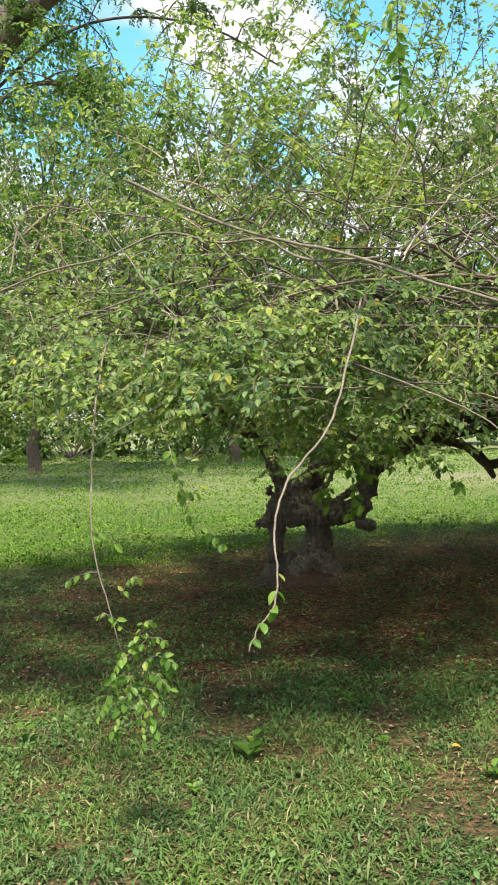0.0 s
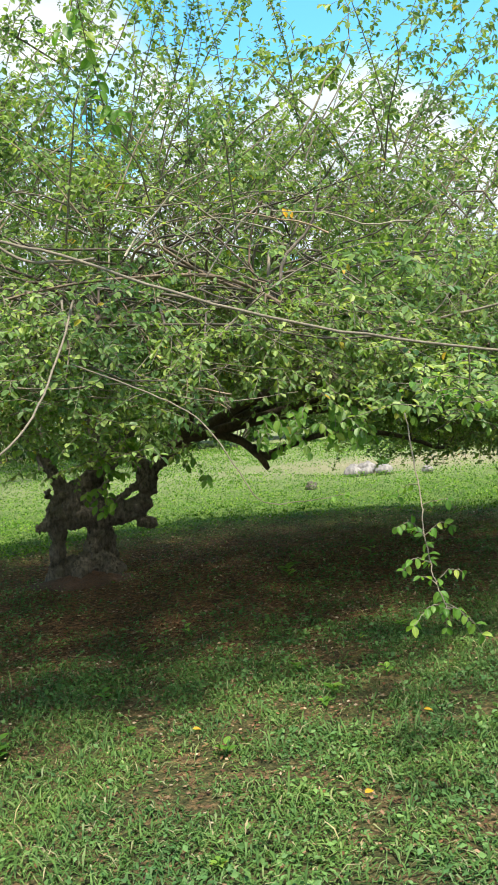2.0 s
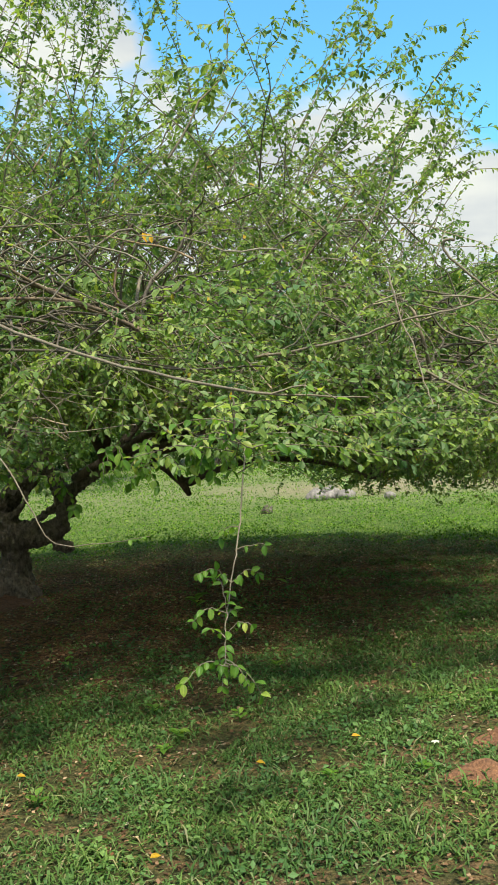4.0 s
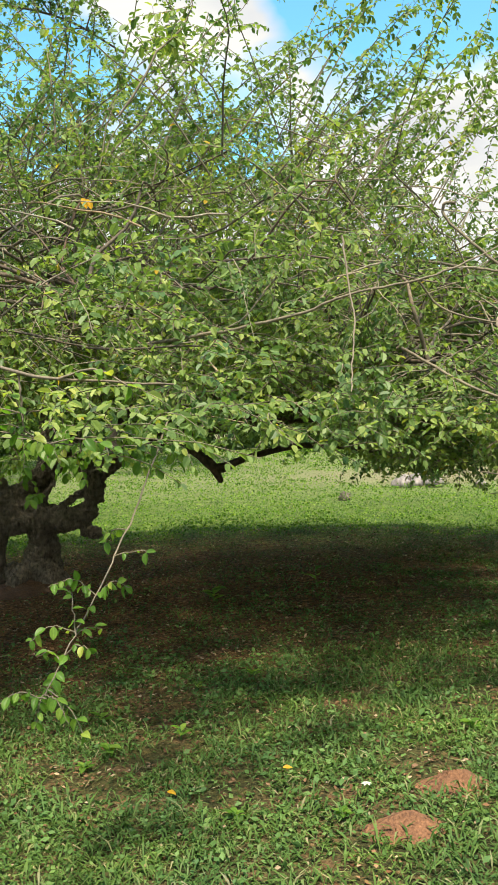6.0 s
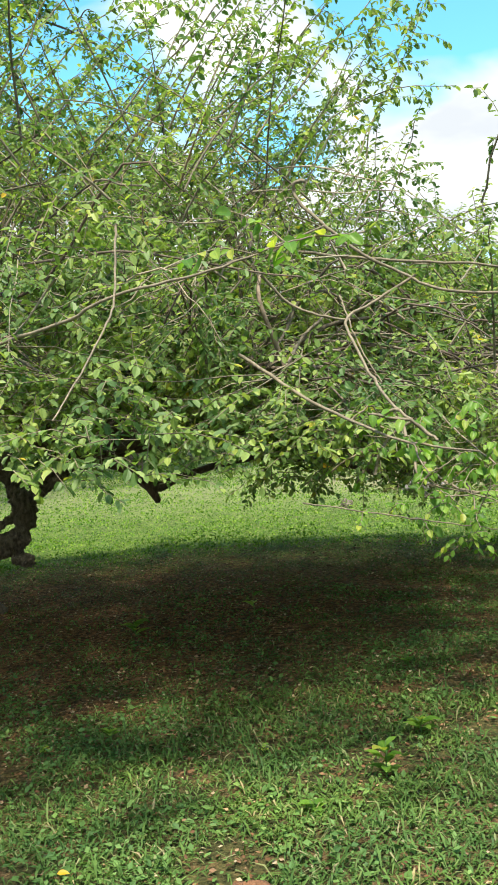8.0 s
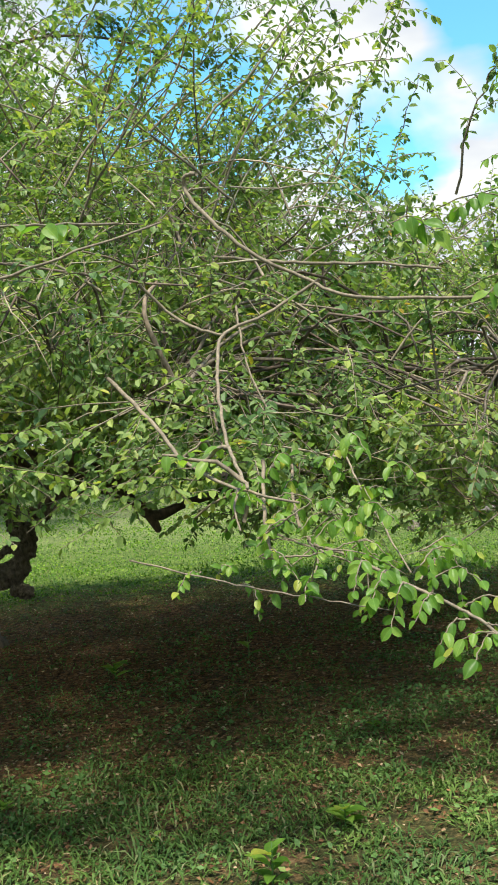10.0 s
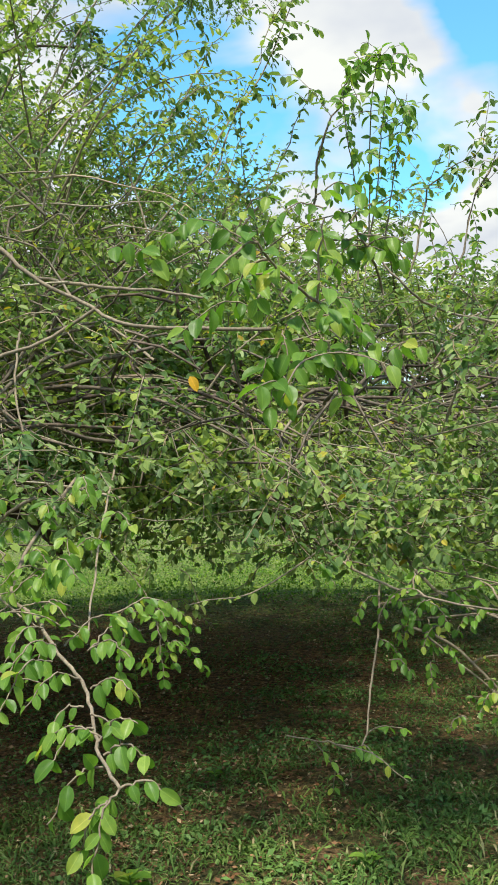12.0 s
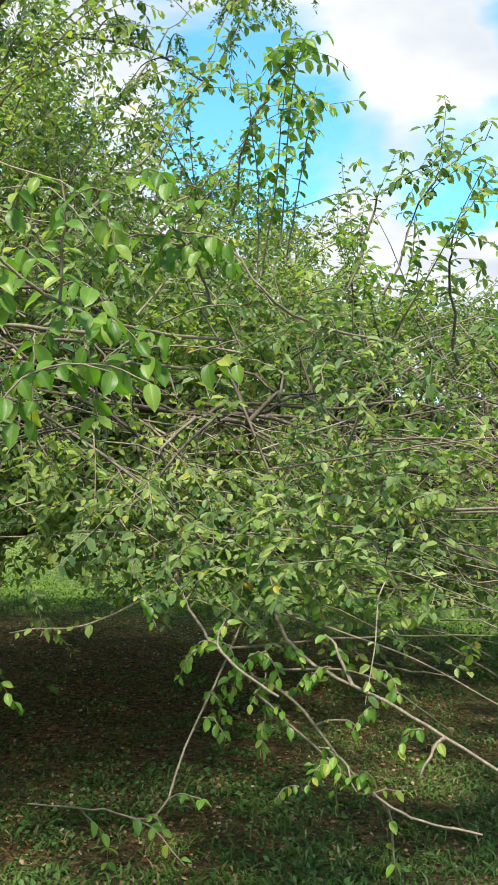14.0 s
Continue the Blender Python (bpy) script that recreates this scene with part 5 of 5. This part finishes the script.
def feathery_tree():
    """The tall tree behind: heavy forking trunk and high drooping boughs of fine leaflets."""
    rng = np.random.default_rng(77)
    ob = tagged(new("tall_feathery_tree"), "tall tree with heavy dark limbs and drooping feathery foliage", "tree")
    wood, leaves = Tubes(), Leaves()
    wood.add(smooth_path([(-7.2, 20.5, -0.2), (-6.9, 20.4, 3.0), (-6.3, 20.3, 6.5), (-5.6, 20.2, 8.4)], 14), np.linspace(0.55, 0.36, 14), 12)
    boughs = [
        [(-5.6, 20.2, 8.4), (-4.9, 20, 9.4), (-3.6, 20, 10.6), (-1.0, 20, 11.8), (1.5, 20.3, 12.0), (2.6, 20.4, 11.0)],
        [(-5.7, 20.2, 8.2), (-7.2, 20, 10.0), (-9.5, 19.6, 11.0), (-12, 19.5, 10.2)],
        [(-5.4, 20.2, 8.8), (-5.0, 21.5, 11), (-3.4, 23, 13), (-0.5, 23.5, 13.6), (1.0, 23.5, 12.2)],
        [(-5.5, 20.2, 8.6), (-5.2, 18.5, 10.5), (-4.2, 16.8, 11.2), (-2.8, 15.8, 10.3)],
        [(-6.3, 20.3, 6.4), (-7.8, 20.8, 7.8), (-9.8, 21.2, 8.0)],
        [(-6.3, 20.3, 6.6), (-5.2, 19.5, 7.8), (-4.0, 19.3, 8.3), (-2.8, 19.2, 7.8), (-2.0, 19.2, 7.0)],
        [(-5.6, 20.3, 8.2), (-4.0, 20.8, 9.8), (-2.4, 21, 10.3), (-0.6, 21, 10.0), (0.8, 21, 9.2)],
    ]
    for k, b in enumerate(boughs):
        pts = smooth_path(b, 26)
        wood.add(pts, np.linspace((0.30, 0.22, 0.22, 0.22, 0.22, 0.06, 0.04)[k], 0.02, 26), 8)
        for i in range(18 if k == 6 else 44 if k == 5 else 70):
            a = pts[int(rng.uniform(6, 26))]
            way = np.array([rng.normal(0, 1.0), rng.normal(0, 1.0), rng.uniform(-0.9, 0.5)])
            sp = arc(rng, a, a + way, 0.25, 0.05, 8)
            wood.add(sp, np.linspace(0.022, 0.006, 8), 3, cap=False)
            for j in range(8):
                s = sp[int(rng.uniform(2, 8))]
                e = s + np.array([rng.normal(0, 0.22), rng.normal(0, 0.22), -rng.uniform(0.1, 0.5)])
                fr = arc(rng, s, e, 0.06, 0.01, 5)
                leaves.along(rng, fr, 0.05, 0.035, 0.085, droop=0.15)
    part("trunk", wood.mesh("trunk"), limb_mat, ob)
    part("crown", leaves.mesh("crown", flat=True), feather_mat, ob, smooth=False)["kind"] = "stuff"


feathery_tree()
far_tree("background_tree", -6.0, 26.5, 13.0, 4.2, 260, 80, 0.15, feather_mat, "leafy dark green tree beyond the lawn", 301, trunk_r=0.15, bole=0.2)
far_tree("background_tree", -0.4, 29.0, 9.5, 3.6, 220, 80, 0.15, feather_mat, "leafy dark green tree beyond the lawn", 302, trunk_r=0.15, bole=0.2)
rng_far = np.random.default_rng(42)
for k in range(20):
    fx = -28 + k * 3.7 + rng_far.uniform(-1, 1)
    fy = 40 + rng_far.uniform(-2, 5) - 0.004 * (fx - 4) ** 2
    tall = rng_far.uniform(7.6, 9.6) + (2.0 if fx < -4 else 0)
    far_tree("background_tree", fx, fy, tall, rng_far.uniform(3.0, 3.9), 130, 60, 0.30, far_leaf_mat, "broad green tree in the row beyond the lawn", 200 + k, trunk_r=0.2, bole=0.05)["group"] = "trees beyond the lawn"

# bushes added to hide bare trunks and stand in for the shade beneath them
for k in range(15):
    bx = -20 + k * 3.4 + rng_far.uniform(-1, 1)
    far_tree("bush", bx, 36.0 + rng_far.uniform(-1, 1), rng_far.uniform(1.8, 2.8), rng_far.uniform(1.9, 2.4), 40, 55, 0.24, far_leaf_mat, "dark green bush added at the lawn's far edge where shade lies", 400 + k, trunk_r=0.05, bole=0.02, category="bush")["group"] = "bushes beyond the lawn"

# ---- things on the ground ----


def blob(name, sx, sy, sz, seed, rough=0.12, cut=None):
    bm = bmesh.new()
    bmesh.ops.create_icosphere(bm, subdivisions=3, radius=1.0)
    for v in bm.verts:
        k = 1 + rough * noise.noise(v.co * 1.7 + Vector((seed * 3.1, 0, 0))) * 2 + rough * 0.4 * noise.noise(v.co * 5 + Vector((0, seed, 0)))
        v.co = Vector((v.co.x * sx, v.co.y * sy, v.co.z * sz)) * k
    me = bpy.data.meshes.new(name)
    bm.to_mesh(me)
    bm.free()
    return me


def on_ground(x, y):
    return float(ground_z(x, y))


def mound_mesh(radius, height, seed):
    """A low heap that runs out into the ground with a ragged edge."""
    n, m = 30, 12
    ang, r = np.meshgrid(np.arange(n) * 2 * np.pi / n, np.linspace(0.02, 1.0, m))
    x, y = np.cos(ang) * r * radius * 1.5, np.sin(ang) * r * radius * 1.15
    rag = 0.75 + 0.5 * speckle(x + seed, y, 0.09, 21) + 0.25 * (speckle(x, y + seed, 0.03, 22) - 0.5)
    z = height * np.exp(-(r * 1.5) ** 2) * rag + 0.006 * (speckle(x, y, 0.015, 23 + seed) - 0.5) - 0.020 * r
    idx = np.arange(n * m).reshape(m, n)
    nxt = np.roll(idx, -1, axis=1)
    f = np.stack([idx[:-1], nxt[:-1], nxt[1:], idx[1:]], -1).reshape(-1, 4)
    return mesh_from("soil_mound", np.stack([x, y, z], -1).reshape(-1, 3), f)


for k, (x, y, s, h) in enumerate(((2.73, 3.42, 0.118, 0.06), (2.97, 3.72, 0.12, 0.055))):
    ob = part("soil_mound", mound_mesh(s, h, k), soil_mat)
    ob.location = (x, y, on_ground(x, y))
    tagged(ob, "small mound of bare reddish soil in the grass", "soil mound", "soil mounds")
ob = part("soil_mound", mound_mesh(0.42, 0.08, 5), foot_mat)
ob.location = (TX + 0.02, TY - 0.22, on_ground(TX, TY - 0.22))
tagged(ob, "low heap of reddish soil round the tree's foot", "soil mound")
for k, (x, y, s) in enumerate(((5.83, 17.7, 0.15), (6.43, 17.6, 0.15), (6.10, 17.75, 0.13), (6.24, 18.1, 0.16), (5.93, 18.15, 0.12), (6.55, 18.05, 0.11), (6.05, 18.4, 0.13), (6.4, 18.4, 0.12), (7.2, 17.3, 0.10))):
    ob = part("rock", blob("rock", s * 1.15, s, s * 0.85, 20 + k, 0.14), rock_mat)
    ob.location = (x, y, on_ground(x, y) + s * (0.45 if k < 3 else 0.7))
    tagged(ob, "rounded pinkish-grey field stone heaped on the lawn", "rock", "stones in the heap")
ob = part("clod", blob("clod", 0.10, 0.09, 0.09, 40, 0.3), trunk_mat)
ob.location = (4.47, 15.76, on_ground(4.47, 15.76) + 0.05)
tagged(ob, "dark clod of earth on the bright lawn", "clod")


def spiky_plant(x, y):
    """A tuft of strap leaves behind the stones."""
    rng = np.random.default_rng(61)
    ob = tagged(new("strap_leaf_plant"), "tuft of long green strap leaves beside the stone heap", "plant")
    ob.location = (x, y, on_ground(x, y))
    for i in range(22):
        a, l = i * 2.4, rng.uniform(0.35, 0.6)
        n = 7
        t = np.linspace(0, 1, n)
        out = l * (0.25 + 0.6 * rng.uniform()) * t
        z = l * (1.3 * t - 0.7 * t * t)
        w = 0.022 * (1 - t ** 2) + 0.002
        c, sn = math.cos(a), math.sin(a)
        v = np.concatenate([np.stack([out * c - w * sn, out * sn + w * c, z], -1), np.stack([out * c + w * sn, out * sn - w * c, z], -1)])
        f = [(k, k + 1, n + k + 1, n + k) for k in range(n - 1)]
        part("leaf", mesh_from("strap_leaf", v, f), weed_mat, ob)


spiky_plant(6.75, 18.6)


def weed_plant(x, y, n, size, seed, label, rise=0.5):
    """A rosette or small upright plant, leaf by leaf."""
    rng = np.random.default_rng(seed)
    ob = tagged(new("weed"), label, "weed", "weeds in the grass")
    ob.location = (x, y, on_ground(x, y))
    t = Tubes()
    t.add(arc(rng, (0, 0, -0.01), (rng.normal(0, 0.01), rng.normal(0, 0.01), size * rise * 1.6 + 0.02), 0, 0.004, 6), np.linspace(0.004, 0.002, 6), 5)
    part("stem", t.mesh("stem"), weed_mat, ob)
    for i in range(n):
        a = i * 2.4 + rng.uniform(-0.3, 0.3)
        h = size * rise * 1.6 * (i / n)
        place_leaf("leaf", LEAF_MESHES[i % 4], weed_mat_one, ob, (0, 0, 0.012 + h), (math.cos(a), math.sin(a), rng.uniform(0.2, 0.7)), (0, 0, 1), size * rng.uniform(0.7, 1.15))


weed_mat_one = leaf_material("weed_leaf_single", [(0.0, (0.12, 0.24, 0.07)), (1.0, (0.21, 0.35, 0.11))], single=True, through_share=0.25, patch=0.1)
weed_plant(3.51, 4.62, 9, 0.085, 1, "bright green leafy weed standing in the grass", 0.9)
weed_plant(3.73, 5.1, 8, 0.09, 2, "broad-leaved weed in the grass", 0.4)
weed_plant(-0.03, 4.3, 4, 0.085, 3, "weed with broad pale leaves in the grass", 0.25)
weed_plant(2.15, 7.65, 6, 0.11, 4, "dark green weed on the bare shaded soil", 0.5)
weed_plant(3.0, 8.0, 4, 0.10, 5, "upright weed on the shaded soil", 1.0)
rng_w = np.random.default_rng(8)
for k in range(26):
    x, y = rng_w.uniform(-1.2, 5.8), rng_w.uniform(2.8, 6.2)
    weed_plant(x, y, int(rng_w.integers(4, 8)), rng_w.uniform(0.035, 0.07), 20 + k, "small broad-leaved weed in the grass", rng_w.uniform(0.2, 0.6))


def cover(x, y):
    """Share of grass on the ground: thin and patchy in the crown's shade."""
    r = outside(x - 0.3, y - 0.6) * 1.05
    c = np.clip((r - 0.30) / 0.55, np.clip(0.48 + (x - 3.0) * 0.35, 0.48, 1.0), 1.0)
    mottle = 0.4 * speckle(x, y, 0.38, 1) + 0.35 * speckle(x, y, 0.17, 2) + 0.25 * speckle(x, y, 0.07, 3)
    c = c * (1 - 0.55 * np.exp(-((x - 1.6) / 1.8) ** 2 - ((y - 8.2) / 1.6) ** 2))
    patch = np.clip((mottle - 0.365) / 0.11, 0.14, 1.0)
    return c * patch


def build_grass():
    rng = np.random.default_rng(31)
    n = 2200000
    x, y = rng.uniform(-7.0, 12.5, n), -2.5 + 18.5 * rng.uniform(0, 1, n)
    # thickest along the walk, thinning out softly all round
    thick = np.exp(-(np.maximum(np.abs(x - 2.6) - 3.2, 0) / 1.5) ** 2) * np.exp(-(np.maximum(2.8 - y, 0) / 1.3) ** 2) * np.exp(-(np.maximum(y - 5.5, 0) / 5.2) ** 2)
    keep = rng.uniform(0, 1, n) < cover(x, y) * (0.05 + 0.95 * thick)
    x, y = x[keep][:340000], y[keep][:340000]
    n = len(x)
    tuft = 0.45 + 0.9 * (0.6 * speckle(x, y, 0.35, 7) + 0.4 * speckle(x, y, 0.12, 8))
    shade = np.clip((outside(x - 0.3, y - 0.6) - 0.45) / 0.4, 0.62, 1.0)
    length = (rng.gamma(3.2, 0.0135, n) * tuft + 0.018) * shade
    width = rng.uniform(0.0022, 0.0052, n) * np.clip(0.8 + y * 0.05, 1.0, 1.5)
    a = rng.uniform(0, 2 * np.pi, n)
    lean = rng.uniform(0.8, 2.5, n)
    out = np.stack([np.cos(a), np.sin(a), np.zeros(n)], -1)
    side = np.stack([-np.sin(a), np.cos(a), np.zeros(n)], -1) * width[:, None]
    base = np.stack([x, y, ground_z(x, y) - 0.004], -1)
    up = np.array([0, 0, 1.0])
    mid = base + (out * np.sin(lean * 0.6)[:, None] + up * np.cos(lean * 0.6)[:, None]) * (length * 0.55)[:, None]
    tip = mid + (out * np.sin(lean * 1.35)[:, None] + up * np.cos(lean * 1.35)[:, None]) * (length * 0.5)[:, None]
    v = np.stack([base, mid + side, tip, mid - side], 1).reshape(-1, 3)
    k = (np.arange(n) * 4)[:, None]
    f = np.concatenate([k + np.array([[0, 1, 3]]), k + np.array([[1, 2, 3]])], 1).reshape(-1, 3)
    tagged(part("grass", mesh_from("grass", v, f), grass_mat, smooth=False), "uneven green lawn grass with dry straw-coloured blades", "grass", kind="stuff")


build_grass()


def build_groundcover():
    """Small round leaves of the creeping lawn plants, near the walk and on the sunny lawn beyond the tree."""
    rng = np.random.default_rng(33)
    leaves = Leaves()
    n = 190000
    y = 9.4 + 26 * rng.uniform(0, 1, n) ** 1.7
    x = 2.5 + rng.uniform(-1, 1, n) * (6.0 + 0.42 * y)
    keep = rng.uniform(0, 1, n) < np.clip((outside(x - 0.3, y - 0.6) - 0.62) / 0.14, 0, 1) * np.where(np.hypot((x - 9) / 5.0, (y - 20.5) / 3.2) < 1, 0.25, 1.0) * np.clip(3.2 * (0.6 * speckle(x, y, 0.8, 16) + 0.4 * speckle(x, y, 0.3, 17)) - 0.45, 0.3, 1)
    x, y = x[keep], y[keep]
    n = len(x)
    tuft = np.clip(0.55 * speckle(x, y, 0.55, 14) + 0.45 * speckle(x, y, 0.22, 15) - 0.25, 0.0, 1.0)
    leaves.add(np.stack([x, y, ground_z(x, y) + rng.uniform(0.0, 0.02, n) + 0.34 * tuft * rng.uniform(0.2, 1, n)], -1), unit(rng.normal(0, 1, (n, 3)) * np.array([1, 1, 0.4]) + np.array([0, 0, 0.7])), unit(rng.normal(0, 0.6, (n, 3)) + np.array([0, -0.6, 0.7])), (0.75 + 0.7 * tuft) * rng.uniform(0.020, 0.044, n) * (1 + np.maximum(y - 14, 0) * 0.04))
    tagged(part("creeping_lawn", leaves.mesh("creeping_lawn", flat=True), lawn_mat, smooth=False), "bright green carpet of small-leaved creeping lawn plants", "lawn", kind="stuff")
    leaves = Leaves()
    n = 100000
    x, y = rng.uniform(-2.5, 7.5, n), rng.uniform(2.3, 9, n)
    keep = rng.uniform(0, 1, n) < cover(x, y) * np.clip((speckle(x, y, 0.5, 12) - 0.3) * 2.5, 0.12, 1)
    x, y = x[keep], y[keep]
    n = len(x)
    leaves.add(np.stack([x, y, ground_z(x, y) + rng.uniform(0.0, 0.03, n)], -1), unit(rng.normal(0, 1, (n, 3)) * np.array([1, 1, 0.4])), unit(rng.normal(0, 0.5, (n, 3)) + np.array([0, -0.1, 1])), np.minimum(rng.gamma(4.0, 0.0045, n) + 0.008, 0.04))
    tagged(part("groundcover", leaves.mesh("groundcover", flat=True), weed_mat, smooth=False), "low creeping leafy plants in the lawn", "groundcover", kind="stuff")


build_groundcover()


def build_litter():
    """Dry fallen leaves and twig bits on the shaded soil."""
    rng = np.random.default_rng(35)
    leaves = Leaves()
    n = 36000
    ang, r = rng.uniform(0, 2 * np.pi, n), np.sqrt(rng.uniform(0, 1, n))
    u, v = RX * 0.9 * r * np.cos(ang), RY * 0.9 * r * np.sin(ang)
    x, y = CX + 0.2 + u * math.cos(TILT) - v * math.sin(TILT), CY + 0.4 + u * math.sin(TILT) + v * math.cos(TILT)
    leaves.add(np.stack([x, y, ground_z(x, y) + rng.uniform(0.004, 0.02, n)], -1), unit(rng.normal(0, 1, (n, 3)) * np.array([1, 1, 0.2])), unit(rng.normal(0, 0.35, (n, 3)) + np.array([0, 0, 1])), rng.uniform(0.010, 0.034, n))
    n = 34000
    x, y = rng.uniform(-2.0, 7.0, n), rng.uniform(2.4, 6.5, n)
    keep = rng.uniform(0, 1, n) < (1.15 - cover(x, y)) * 0.7
    x, y = x[keep], y[keep]
    n = len(x)
    leaves.add(np.stack([x, y, ground_z(x, y) + rng.uniform(0.004, 0.02, n)], -1), unit(rng.normal(0, 1, (n, 3)) * np.array([1, 1, 0.2])), unit(rng.normal(0, 0.35, (n, 3)) + np.array([0, 0, 1])), rng.uniform(0.008, 0.030, n))
    tagged(part("leaf_litter", leaves.mesh("leaf_litter", flat=True), litter_mat, smooth=False), "brown fallen leaves scattered on the soil under the tree", "leaf litter", kind="stuff")


build_litter()


def white_flower(x, y):
    """One small flower of narrow white petals on a short stalk."""
    ob = tagged(new("flower"), "small white flower standing in the grass", "flower")
    ob.location = (x, y, on_ground(x, y))
    t = Tubes()
    t.add([(0, 0, -0.01), (0.003, 0, 0.03), (0.0, 0.002, 0.055)], [0.0015, 0.0013, 0.0012], 5)
    part("stem", t.mesh("stem"), weed_mat, ob)
    for i in range(6):
        a = i * math.pi / 3
        place_leaf("petal", PETAL_MESH, petal_mat, ob, (0, 0, 0.055), (math.cos(a), math.sin(a), 0.25), (0, 0, 1), 0.02)


PETAL_MESH = leaf_mesh("petal", 0.2, 12)
petal_mat = leaf_material("petal", [(0.0, (0.75, 0.76, 0.70)), (1.0, (0.82, 0.83, 0.78))], rough=0.6, single=True, patch=0.03)
white_flower(2.63, 3.68)
for k, (x, y) in enumerate(((1.38, 3.15), (2.35, 3.97), (0.88, 4.21), (1.9, 3.9))):
    ob = place_leaf("fallen_leaf", YELLOW_MESH, yellow_mat, None, (x, y, on_ground(x, y) + 0.03), (0.9, 0.3 - 0.3 * k, 0.1), (0.1, -0.3, 1), 0.04)
    tagged(ob, "fallen orange-yellow leaf lying on the grass", "leaf", "fallen yellow leaves")
